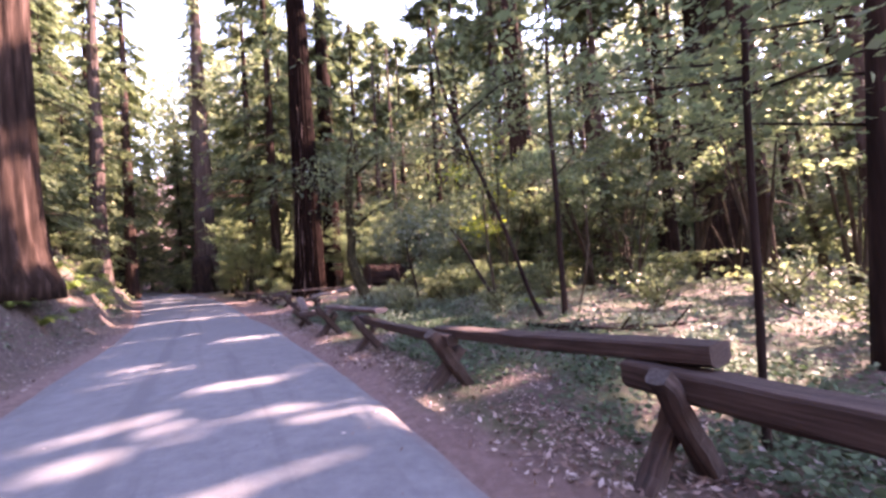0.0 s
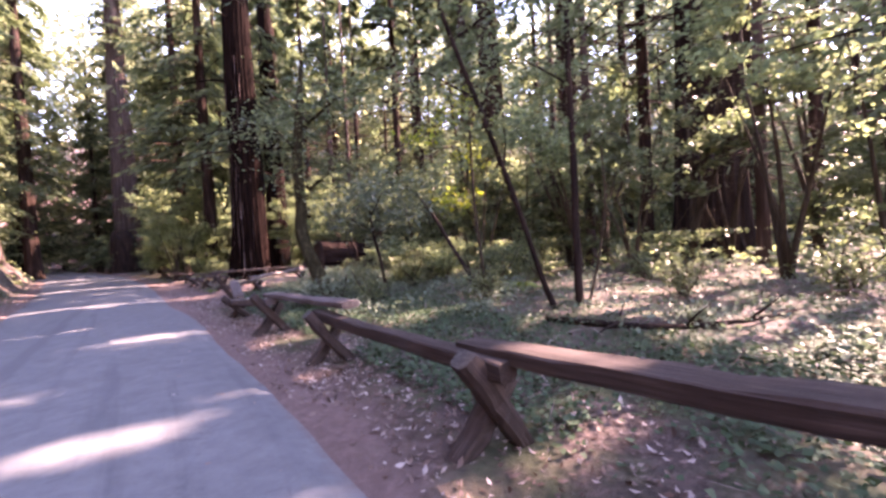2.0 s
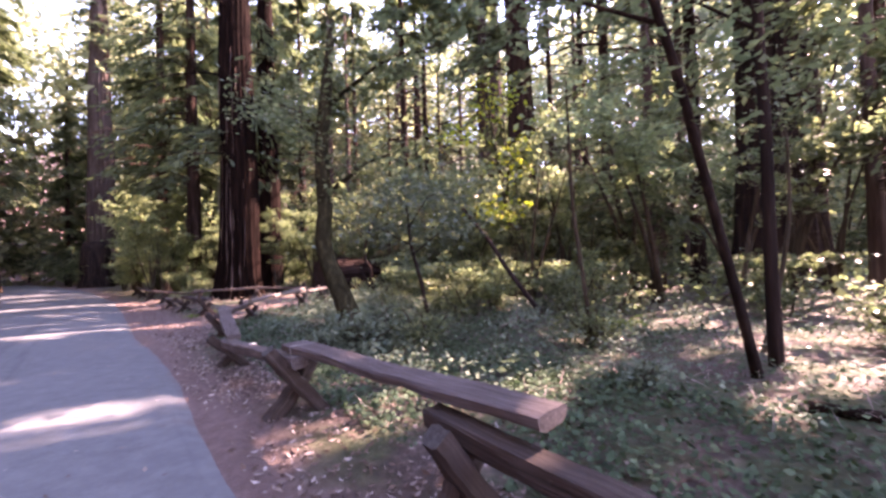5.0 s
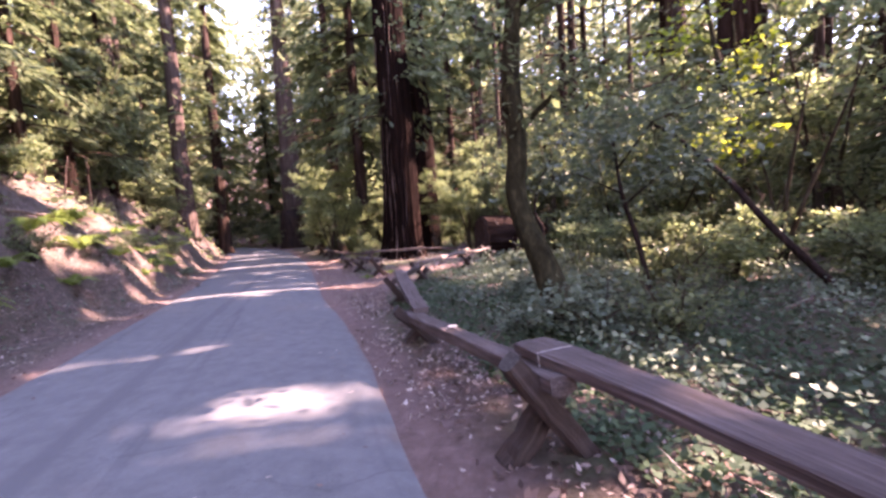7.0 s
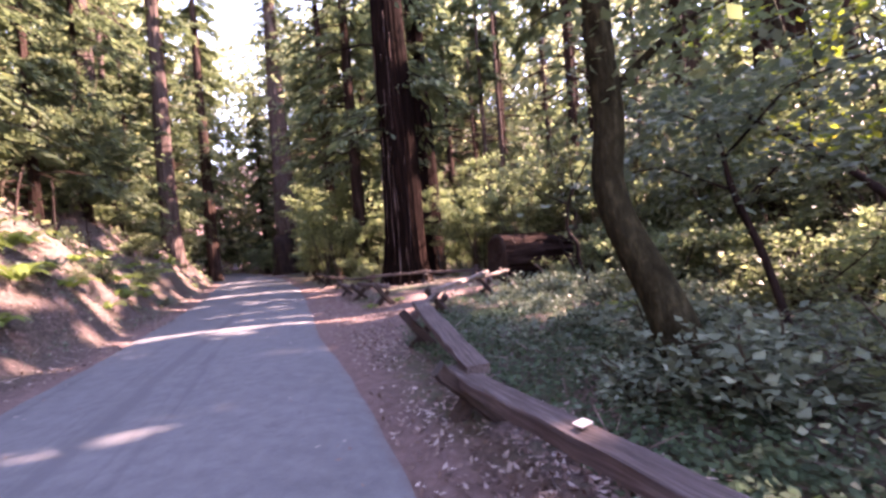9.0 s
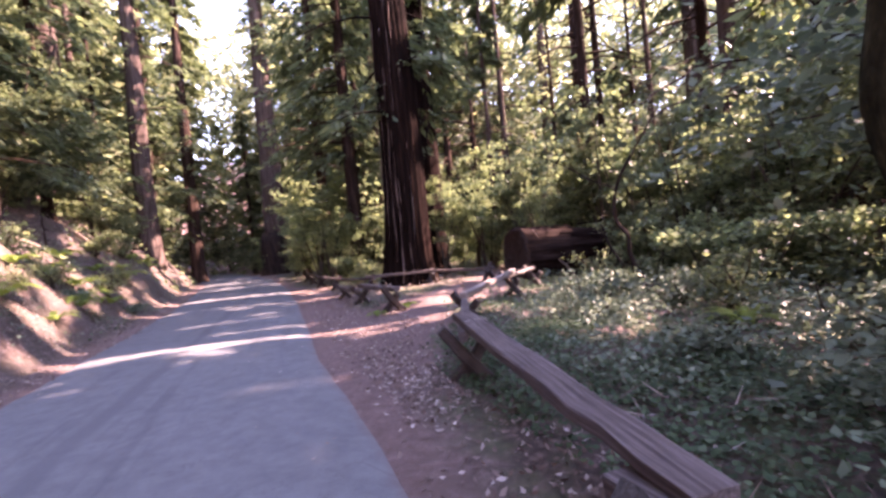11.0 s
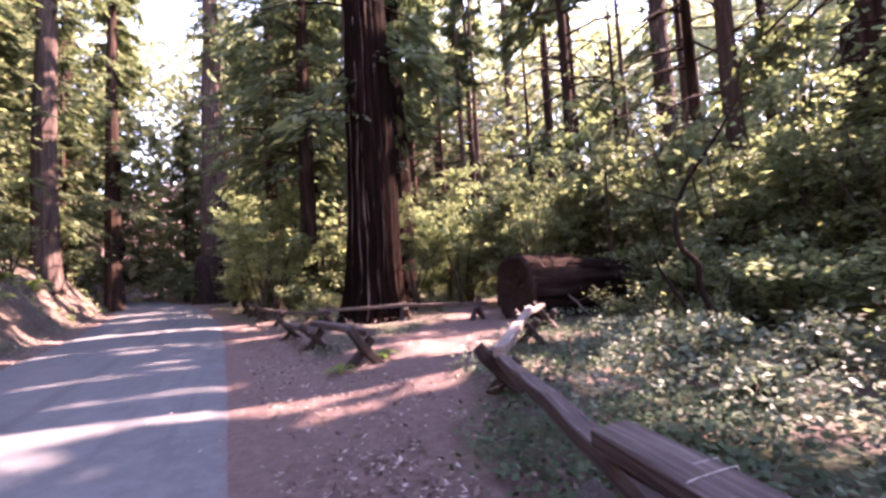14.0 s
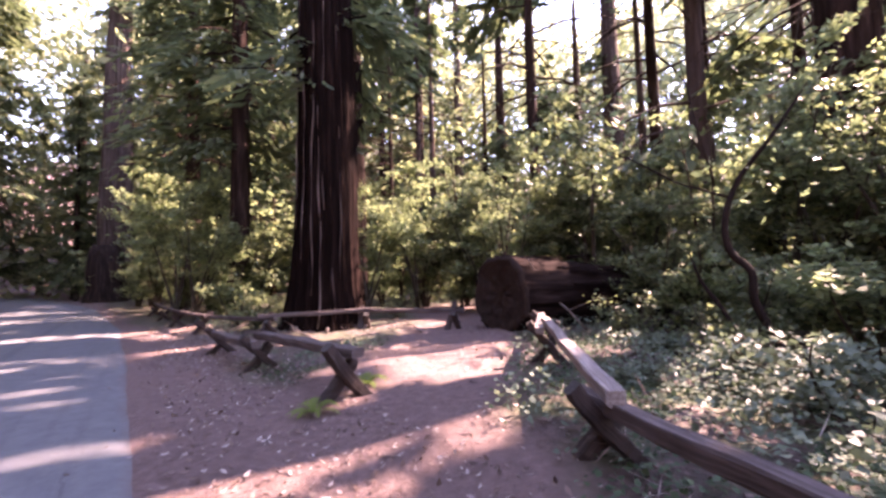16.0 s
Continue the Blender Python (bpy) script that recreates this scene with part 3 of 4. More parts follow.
def shaded_foot(s, n, radius, height):
    root = thing("shaded_foot", "dark mass standing for the shaded foot of the pale redwood", "stump", place(s, n))
    hs = np.array([-0.3, 0.1, 0.5, 1.0, 1.5, 2.0, 2.3]) * height / 2.3
    v, f = tube(np.stack([0.05 * np.sin(hs * 2), 0.05 * np.cos(hs), hs], 1), radius * np.array([1.25, 1.12, 1.0, 0.95, 0.92, 0.85, 0.6]), 30, 0.09, 6, 61)
    r = np.random.default_rng(62)
    v = [(x, y, z + (r.uniform(-0.35, 0.3) if z > height * 0.85 else 0)) for x, y, z in v]
    part("trunk", mesh_from("trunk", v, f), M_CHAR_SHADE, root)


# Added dark mass: shade at the pale trunk's foot, given a body of its own.
shaded_foot(59.6, -0.3, 1.3, 4.6)
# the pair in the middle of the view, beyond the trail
great_redwood = stand(redwood("redwood", 36, 0.96, 7.5, M_SHADERED, 11, 4600, 4.2, label="huge redwood coloured dark as in shade, with deep furrows and pale streaks of bark"), 28.3, 6.2, 0.4)
stand(redwood("redwood", 34, 0.7, 6.5, M_SHADERED, 12, 7000, 3.8), 32.6, 9.0, 1.1)
for k, (az, w, z0, z1) in enumerate([(-1.62, 0.035, 0.1, 9.0), (-1.85, 0.025, 1.0, 11.0), (-1.25, 0.03, 0.3, 12.0), (-2.2, 0.02, 2.0, 8.0), (-1.0, 0.022, 1.5, 10.0), (-2.6, 0.025, 3.0, 13.0), (-1.5, 0.018, 3.5, 13.0)]):
    hh = np.linspace(z0, z1, 26)
    rr = 0.95 * (1 + 0.35 * np.exp(-hh / 0.8)) * (1 - 0.75 * (hh / 36) ** 1.2) * 1.05
    wig = az - 0.4 + 0.035 * np.sin(hh * 0.9 + k) + 0.02 * np.sin(hh * 2.7 + 3 * k)
    v, f = tube(np.stack([rr * np.cos(wig), rr * np.sin(wig), hh], 1), w * (0.45 + 0.3 * np.sin(hh * 2.1 + 2 * k)), 5)
    part("bark_strip", mesh_from("bark_strip", v, f), M_STRIP, great_redwood, "pale dry strip of bark")
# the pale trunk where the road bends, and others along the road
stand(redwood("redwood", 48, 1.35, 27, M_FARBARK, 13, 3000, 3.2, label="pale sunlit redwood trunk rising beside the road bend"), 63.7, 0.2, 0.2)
stand(redwood("redwood", 40, 1.05, 12, M_REDWOOD, 14, 2600, 4.0, label="massive red-barked redwood on the roadside bank"), 14.9, -4.9, 0.9)
stand(redwood("redwood", 36, 1.35, 9, M_CHAR_SHADE, 15, 4200, 4.4, label="broad fire-blackened redwood among green undergrowth"), 8.7, 20.8, 0.3)
stand(redwood("redwood", 30, 0.75, 8, M_REDWOOD, 16, 3600, 4.0), 17.6, 16.5, 0.3)
stand(redwood("redwood", 30, 0.45, 7.5, M_REDWOOD, 17, 10000, 4.6, limbs=90, label="dark conifer thick with hanging sprays beside the road"), 36.0, 5.2, 0.3)
stand(redwood("redwood", 32, 0.40, 8.0, M_REDWOOD, 18, 10000, 4.8, limbs=90, label="dark conifer thick with hanging sprays beside the road"), 42.0, 4.0, 0.8)

PROTOS = [
    redwood("redwood", 34, 0.55, 8.0, M_REDWOOD, 21, 6500, 3.9),
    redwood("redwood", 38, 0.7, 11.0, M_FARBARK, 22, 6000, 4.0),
    redwood("redwood", 30, 0.42, 5.0, M_REDWOOD, 23, 6500, 3.6),
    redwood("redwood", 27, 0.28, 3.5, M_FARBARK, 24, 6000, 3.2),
    redwood("young_redwood", 20, 0.24, 1.6, M_REDWOOD, 25, 9000, 3.4, leaf=0.26, limbs=72, label="young redwood feathered with green sprays almost to the ground"),
    # Added shade caster: a dense crown high out of view, with oversized sprays.
    redwood("redwood", 37, 0.3, 10.5, M_REDWOOD, 26, 9000, 5.0, leaf=0.46, limbs=60),
]
SPOTS = [  # which of the six, s, n, size
    (4, 84.0, -12.0, 2.3), (4, 92.0, 3.0, 2.5), (4, 78.0, 9.0, 2.2), (4, 70.0, 14.0, 2.1), (4, 62.0, 19.0, 2.0), (4, 56.0, 24.0, 2.0), (4, 66.0, -19.0, 2.0), (4, 76.0, -21.0, 2.2), (4, 48.0, 17.0, 1.7), (4, 53.0, 11.0, 1.6), (4, 46.0, 22.5, 1.6), (0, 40.0, 27.0, 1.0), (4, 55.0, -17.0, 1.7), (4, 44.0, -15.0, 1.4),
    (1, 45.0, -7.8, 0.9), (0, 57.6, -7.3, 1.1), (1, 40.0, -10.5, 0.9), (4, 34.0, -8.5, 0.8), (0, 28.0, -12.0, 1.0), (4, 25.5, -8.0, 0.8), (4, 30.0, -8.6, 0.8), (4, 21.5, -8.6, 0.8),
    (3, 47.0, -12.0, 1.0), (0, 62.0, -11.5, 1.0), (4, 70.0, -3.0, 1.1), (1, 78.0, -1.0, 1.0), (4, 66.0, 4.0, 1.0), (4, 52.0, -9.0, 0.9), (4, 60.0, -12.0, 1.0),
    (1, 31.4, 30.3, 1.15), (1, 52.6, 33.0, 1.1), (3, 21.8, 18.4, 1.3), (3, 37.0, 17.0, 0.9), (4, 35.0, 20.0, 0.9), (3, 26.0, 23.0, 0.9),
    (3, 13.0, 24.0, 0.9), (3, 3.0, 15.0, 0.7), (3, 1.0, 19.0, 0.8), (3, 11.0, 15.0, 0.7), (3, 6.0, 17.0, 0.7), (4, 10.0, 27.0, 0.9), (3, 19.0, 24.0, 0.9), (4, 28.0, 20.0, 0.8), (3, 31.0, 25.0, 0.9),
    (3, -2.0, 12.0, 0.8), (2, -6.0, 17.0, 0.9), (3, 35.0, 14.5, 0.8), (4, 42.0, 11.5, 0.9), (4, 50.0, 6.5, 0.9),
    # Sun-side trees added so that their unseen crowns shade the road.
    (5, -7.0, 21.0, 1.0), (5, -2.0, 18.5, 1.0), (5, 2.5, 22.5, 1.0), (5, 6.0, 26.0, 1.0), (5, 11.5, 21.0, 1.0), (5, 15.5, 27.0, 1.0), (5, 14.5, 19.0, 0.95), (5, 20.0, 26.5, 1.0), (5, 24.5, 21.0, 1.0), (5, 25.0, 30.0, 1.0), (5, 29.0, 17.5, 1.0), (5, 33.5, 23.0, 1.0), (5, 0.5, 29.0, 1.0), (5, 10.0, 32.0, 1.0), (5, -4.5, 26.0, 1.0), (5, 17.5, 34.0, 1.0),
    (2, 19.0, -10.5, 0.9), (3, 22.0, -12.5, 0.9), (2, 31.0, -16.0, 1.0), (0, 36.0, -17.0, 1.0), (0, 10.0, -12.0, 1.0),
    (1, 92.0, -14.0, 1.0), (0, 88.0, -4.0, 1.0), (4, 97.0, -9.0, 1.4), (4, 90.0, 4.0, 1.3), (4, 100.0, -20.0, 1.4), (4, 43.0, -9.6, 0.8), (4, 66.0, -14.5, 1.0), (4, 74.0, 3.5, 1.2), (4, 82.0, -1.0, 1.2),
    (0, 45.0, 13.0, 1.0), (2, 50.0, 8.5, 1.0), (4, 56.0, 5.0, 1.1), (4, 44.0, 18.0, 1.0), (4, 4.0, 33.0, 1.1), (4, 16.0, 22.0, 0.9),
]
for k in range(230):
    s, n = float(RNG.uniform(-12, 105)), float(RNG.uniform(-36, 52))
    if (left_edge(s) - 6.0 < n < right_edge(s) + 11 and s < 84) or (s < 36 and -9 < n < 22):
        continue
    if any(abs(s - q[1]) + abs(n - q[2]) < 4.0 for q in SPOTS):
        continue
    SPOTS.append((int(RNG.choice([0, 1, 2, 3, 4, 4])), s, n, float(RNG.uniform(0.75, 1.2))))
    if len(SPOTS) > 100:
        break
for k, (kind, s, n, sc) in enumerate(SPOTS):
    tree = copy_thing(PROTOS[kind], place(s, n, 1.7 * k, sc))
    if -14 < s < 75 and -26 < n < 48:
        open_crown(tree)
for tree in PROTOS:
    for ob in list(tree.children):
        bpy.data.objects.remove(ob)
    bpy.data.objects.remove(tree)


# ---- understorey ----
def shrub(name, height, spread, mat, seed, leaves=2600, leaf=0.10, stems=5, label="", clumps=26, base=0.25, category="shrub", bark=None, group="understorey shrubs"):
    """Several bent stems with clumps of flat leaves held in loose layers."""
    r = np.random.default_rng(seed)
    root = thing(name, label, category, Matrix.Identity(4), group)
    root["tall"] = height
    verts, faces = [], []
    tips = []
    for i in range(stems):
        az, out = r.uniform(0, 6.28), r.uniform(0.25, 0.8) * spread
        hh = height * r.uniform(0.6, 1.0)
        t = np.linspace(0, 1, 7)
        x = out * t ** 1.4 * math.cos(az) + 0.08 * np.sin(5 * t + i)
        y = out * t ** 1.4 * math.sin(az) + 0.08 * np.cos(4 * t + i) - 0.08
        path = np.stack([x, y, hh * t - 0.1], 1)
        sv, sf = tube(path, np.linspace(0.016 * height ** 0.8 + 0.008, 0.006, 7), 6)
        part("stem", mesh_from("stem", sv, sf), bark or M_TWIG, root)
        tips.append(path)
    cs, us, vs = [], [], []
    each = int(leaves * 0.8) // clumps
    for i in range(clumps):
        p = tips[i % stems]
        k = r.uniform(base, 1.0)
        c0 = np.array([np.interp(k, np.linspace(0, 1, 7), p[:, a]) for a in range(3)])
        az = r.uniform(0, 6.28)
        reach = r.uniform(0.15, 0.55) * spread
        d = np.array([math.cos(az), math.sin(az), r.uniform(-0.15, 0.3)])
        end = c0 + d * reach
        tube(np.stack([c0, (c0 + end) / 2 + [0, 0, 0.05], end]), [0.008, 0.006, 0.003], 4, verts=verts, faces=faces, cap=False)
        q = r.uniform(0.2, 1.15, each)[:, None]
        c = c0 + (end - c0) * q + r.normal(0, 1, (each, 3)) * np.array([0.3, 0.3, 0.13]) * (0.35 + 0.3 * spread * 0.5)
        c[:, 2] = np.maximum(c[:, 2], 0.04)
        u = unit(r.normal(0, 1, (each, 3)) * np.array([1, 1, 0.45]))
        v = unit(np.cross(u, np.array([0, 0, 1.0]) + r.normal(0, 0.45, (each, 3))))
        sz = leaf * r.uniform(0.6, 1.35, each)[:, None]
        cs.append(c), us.append(u * sz * 0.62), vs.append(v * sz * 0.36)
    tagged(part("twigwork", mesh_from("twigwork", verts, faces), bark or M_TWIG, root), kind="stuff")
    part("foliage", quads("foliage", np.concatenate(cs), np.concatenate(us), np.concatenate(vs), 0.35), mat, root)
    return root


def scatter(protos, spots):
    for k, (kind, s, n, sc) in enumerate(spots):
        plant = copy_thing(protos[kind], place(s, n, 2.3 * k, sc))
        if -4 < s < 34 and 3 < n < 22 and sc * plant.get("tall", 0.0) > 2.0:
            open_crown(plant)
    for tree in protos:
        for ob in list(tree.children):
            bpy.data.objects.remove(ob)
        bpy.data.objects.remove(tree)


SHRUBS = [
    shrub("hazel_shrub", 3.6, 1.9, M_HAZEL, 31, 2900, 0.125, label="leafy hazel shrub with yellow-green leaves"),
    shrub("bay_shrub", 3.2, 1.8, M_BAY, 32, 3000, 0.115, label="dense dull-green bay shrub"),
    shrub("hazel_shrub", 2.2, 1.5, M_HAZEL, 33, 2000, 0.12, label="low hazel shrub with yellow-green leaves"),
    shrub("bay_shrub", 1.6, 1.3, M_BAY, 34, 1800, 0.11, label="low dark green bay shrub"),
    shrub("understorey_tree", 7.5, 3.0, M_BAY, 35, 3800, 0.16, 4, "slender understorey tree with drooping grey-green leaves", 40, 0.4, "tree"),
    shrub("understorey_tree", 8.5, 3.2, M_HAZEL, 36, 3800, 0.17, 4, "slender understorey tree with sunny yellow-green leaves", 40, 0.45, "tree"),
    shrub("bay_tree", 11.0, 3.6, M_BAY, 37, 7000, 0.2, 3, "tall slender bay tree hung with grey-green leaves to the ground", 64, 0.12, "tree"),
]
BUSHES = [
    (2, 15.8, 10.4, 1.0), (3, 14.4, 9.4, 1.0), (2, 17.0, 9.6, 0.9), (1, 13.0, 10.2, 0.7), (2, 11.4, 10.6, 0.9), (3, 18.4, 11.0, 1.1), (2, 19.6, 10.6, 0.9), (0, 16.6, 12.0, 0.9),
    (6, 25.0, 12.4, 0.62), (6, 28.2, 11.6, 0.62), (4, 21.0, 15.0, 0.8), (6, 23.4, 16.0, 0.75), (5, 24.6, 10.6, 0.55), (4, 17.6, 12.6, 0.75), (6, 20.2, 18.0, 0.8), (5, 30.6, 8.8, 0.6), (0, 35.2, 5.2, 1.2), (0, 40.2, 4.8, 1.3), (5, 38.2, 4.4, 0.7),
    (6, 30.0, 13.5, 0.9), (6, 26.5, 15.5, 1.0), (6, 22.6, 12.2, 0.85), (6, 19.5, 15.5, 1.0), (6, 15.4, 14.0, 0.9), (6, 11.0, 13.6, 0.9), (6, 7.6, 15.2, 0.9), (6, 4.6, 17.5, 1.0), (6, 35.5, 9.5, 0.9), (6, 12.6, 18.5, 1.0), (6, 1.5, 16.0, 0.9), (6, 38.5, -8.6, 0.9), (6, 33.2, -9.2, 0.9), (6, 49.0, -9.5, 1.0), (6, 26.6, -10.5, 0.9),
    (0, 33.5, 11.0, 1.1), (1, 31.0, 12.0, 1.2), (0, 27.5, 12.0, 1.2), (5, 32.0, 15.0, 0.9), (5, 28.0, 15.0, 1.0), (0, 25.5, 14.0, 1.1), (1, 23.5, 13.0, 1.1), (4, 22.0, 16.0, 0.9),
    (1, 20.5, 11.0, 0.9), (0, 20.0, 13.5, 1.0), (3, 18.6, 9.6, 1.0), (2, 17.6, 11.5, 1.0), (5, 17.0, 14.5, 0.8), (3, 16.0, 9.0, 1.0), (1, 15.0, 12.5, 1.0), (4, 24.5, 18.0, 1.0),
    (0, 35.0, 8.0, 1.1), (0, 38.0, 5.0, 1.2), (1, 39.5, 3.6, 1.0), (3, 36.5, 4.2, 1.2), (0, 43.0, 2.6, 1.2), (1, 46.0, 2.6, 1.1), (5, 44.0, 6.0, 0.9), (2, 33.5, 4.6, 1.0), (3, 31.5, 4.2, 0.8),
    (1, 50.0, 1.8, 1.1), (0, 54.0, 3.0, 1.2), (0, 60.0, -1.0, 1.2), (1, 66.0, -2.5, 1.3), (4, 58.0, 4.0, 1.0),
    (1, 40.0, -7.6, 1.0), (0, 46.0, -8.6, 1.0), (1, 55.0, -9.6, 1.1), (4, 36.0, -9.5, 0.9), (1, 31.0, -8.6, 0.9), (4, 28.5, -9.0, 0.8), (2, 22.5, -6.6, 0.7), (4, 42.0, -12.0, 1.0), (5, 50.0, -13.0, 1.0),
    (3, 26.0, -5.4, 0.7), (3, 33.0, -6.6, 0.8), (4, 22.0, -9.0, 0.9), (5, 33.0, -14.0, 1.0), (4, 27.0, -16.0, 1.0),
    (5, 34.8, 3.4, 0.62), (5, 37.2, 3.0, 0.75), (5, 40.0, 3.2, 0.85), (5, 43.5, 2.6, 0.9), (4, 36.0, 6.0, 0.8), (5, 49.0, 2.4, 0.9), (5, 26.0, 11.5, 0.7), (5, 30.4, 11.0, 0.75), (4, 24.0, 12.0, 0.75), (5, 22.0, 14.0, 0.85), (4, 20.0, 12.6, 0.7),
    (5, 18.5, 13.4, 0.8), (4, 16.5, 11.8, 0.7), (5, 14.0, 14.5, 0.9), (5, 34.0, 12.5, 0.9), (5, 37.0, 11.0, 0.9), (4, 13.0, 11.0, 0.7), (5, 6.8, 16.5, 0.8), (4, 3.0, 13.0, 0.8), (4, 8.0, 12.4, 0.7), (5, 0.0, 17.0, 0.9), (4, -2.0, 15.0, 0.9),
    (2, 12.5, 8.8, 0.8), (3, 13.5, 7.4, 0.7), (3, 10.5, 9.2, 0.8), (1, 12.0, 13.0, 1.0), (5, 10.0, 12.5, 0.9), (2, 8.0, 14.0, 1.0), (4, 11.5, 17.0, 1.0), (5, 4.5, 12.0, 0.8),
    (5, 1.0, 14.0, 0.9), (0, 3.5, 20.0, 1.0), (0, 9.0, 21.0, 1.1), (1, 14.0, 20.0, 1.1), (4, 19.0, 20.0, 1.0), (5, 15.0, 17.5, 0.9),
]
for k in range(260):
    s, n = float(RNG.uniform(-15, 95)), float(RNG.uniform(-34, 48))
    if left_edge(s) - 5.0 < n < right_edge(s) + 12 or (s < 36 and -9 < n < 21) or s * 0.2 > RNG.uniform(0, 30):
        continue
    BUSHES.append((int(RNG.choice([0, 1, 0, 4, 5, 5])), s, n, float(RNG.uniform(0.9, 1.5))))
    if len(BUSHES) > 128:
        break
scatter(SHRUBS, BUSHES)


def bent_tree(name, path, radii, mat, label, twigs=(), leaf_mat=None, seed=0, leaves=0, leaf=0.12, segs=12, flute=0.05):
    """A single tree given by the line of its stem in world coordinates; twigs are further lines."""
    r = np.random.default_rng(seed)
    base = Vector(path[0])
    root = thing(name, label, "tree", Matrix.Translation(base), "")
    o = np.array(base)
    p = np.array([tuple(q) for q in path]) - o
    t = np.linspace(0, 1, len(p))
    tt = np.linspace(0, 1, 4 * len(p))
    fine = np.stack([np.interp(tt, t, p[:, a]) for a in range(3)], 1)
    for _ in range(3):
        fine[1:-1] = (fine[:-2] + 2 * fine[1:-1] + fine[2:]) / 4
    fine[0, 2] -= 0.15
    verts, faces = tube(fine, np.interp(tt, t, radii), segs, flute, 5, seed)
    part("trunk", mesh_from("trunk", verts, faces), mat, root)
    ends = []
    for tw in twigs:
        q = np.array([tuple(x) for x in tw[0]]) - o
        v2, f2 = tube(q, np.linspace(tw[1], 0.006, len(q)), 6)
        part("limb", mesh_from("limb", v2, f2), mat, root)
        ends.append(q)
    if leaves:
        ends.append(fine[len(fine) // 2:])
        cs = []
        for e in ends:
            k = leaves // len(ends)
            w = r.uniform(0.25, 1, k) * (len(e) - 1)
            c = np.stack([np.interp(w, np.arange(len(e)), e[:, a]) for a in range(3)], 1)
            cs.append(c + r.normal(0, 1, (k, 3)) * np.array([0.5, 0.5, 0.25]))
        c = np.concatenate(cs)
        u = unit(r.normal(0, 1, (len(c), 3)) * np.array([1, 1, 0.45]))
        v = unit(np.cross(u, np.array([0, 0, 1.0]) + r.normal(0, 0.4, (len(c), 3))))
        sz = leaf * r.uniform(0.6, 1.3, len(c))[:, None]
        part("foliage", quads("foliage", c, u * sz * 0.6, v * sz * 0.36, 0.35), leaf_mat, root)
        open_crown(root)
    return root


# ---- trees given by the line of their stems ----
bent_tree("bent_bay_tree", [(-2.33, 12.42, -0.17), (-2.42, 12.45, 0.14), (-2.58, 12.50, 0.70), (-2.85, 12.57, 1.35), (-2.96, 12.60, 1.80), (-2.88, 12.57, 2.33), (-2.92, 12.59, 2.88), (-2.94, 12.60, 3.53), (-2.84, 12.57, 4.30), (-2.68, 12.57, 5.88)],
          [0.26, 0.225, 0.18, 0.155, 0.148, 0.14, 0.133, 0.125, 0.115, 0.05], M_MOSSY, "bent mossy bay tree leaning over the undergrowth",
          [([(-2.91, 12.59, 2.58), (-2.16, 12.79, 3.25), (-1.25, 12.87, 3.63)], 0.06), ([(-2.91, 12.57, 3.78), (-3.50, 13.09, 4.38), (-4.18, 13.54, 4.75)], 0.05), ([(-2.83, 12.57, 4.23), (-1.85, 12.04, 4.83), (-0.81, 11.59, 4.98)], 0.05)],
          M_BAY, 71, 2400, 0.1, 16)
bent_tree("leaning_sapling", [(2.19, 8.94, -0.08), (1.88, 8.76, 0.5), (1.53, 8.70, 1.67), (0.92, 8.47, 3.22), (0.55, 8.42, 4.16), (0.2, 8.34, 5.1), (0.05, 8.3, 6.4)],
          [0.062, 0.052, 0.047, 0.043, 0.038, 0.032, 0.015], M_CHAR_SHADE, "thin dark leaning sapling with sparse leaves",
          [([(1.23, 8.58, 2.43), (1.3, 8.64, 2.95), (1.28, 8.73, 3.55)], 0.02), ([(0.79, 8.45, 3.55), (0.14, 9.16, 4.24), (-0.63, 9.67, 4.41)], 0.025), ([(0.46, 8.4, 4.41), (1.43, 8.30, 5.10), (2.29, 8.04, 5.27)], 0.025)],
          M_BAY, 72, 1800, 0.1, 8)
bent_tree("thin_tree", [(2.74, 9.21, -0.07), (2.72, 9.22, 1.15), (2.74, 9.21, 2.83), (2.71, 9.23, 4.35), (2.74, 9.21, 5.88), (2.84, 9.15, 7.90)],
          [0.085, 0.07, 0.064, 0.056, 0.048, 0.025], M_CHAR_SHADE, "thin upright dark-barked tree in the undergrowth",
          [([(2.72, 9.24, 4.07), (1.96, 9.60, 4.71), (1.22, 10.16, 4.80)], 0.025), ([(2.72, 9.24, 4.80), (3.62, 9.05, 5.45), (4.54, 8.68, 5.54)], 0.025), ([(2.74, 9.24, 3.24), (3.34, 9.97, 3.79), (3.80, 10.71, 3.88)], 0.02)],
          M_BAY, 73, 2200, 0.1, 8)
bent_tree("sapling", [(3.24, 9.89, -0.2), (3.45, 9.77, 0.78), (3.6, 9.68, 1.85), (3.5, 9.6, 3.0)], [0.035, 0.03, 0.025, 0.012], M_TWIG, "thin bowed sapling beside a thin tree", seed=74, segs=6)
bent_tree("sapling", [(1.41, 11.0, -0.2), (1.34, 11.13, 0.92), (1.26, 11.26, 2.15), (1.25, 11.28, 3.2), (1.24, 11.29, 4.32)], [0.05, 0.04, 0.035, 0.03, 0.015], M_TWIG, "thin bowed sapling with few leaves", leaf_mat=M_HAZEL, seed=75, leaves=350, segs=6)
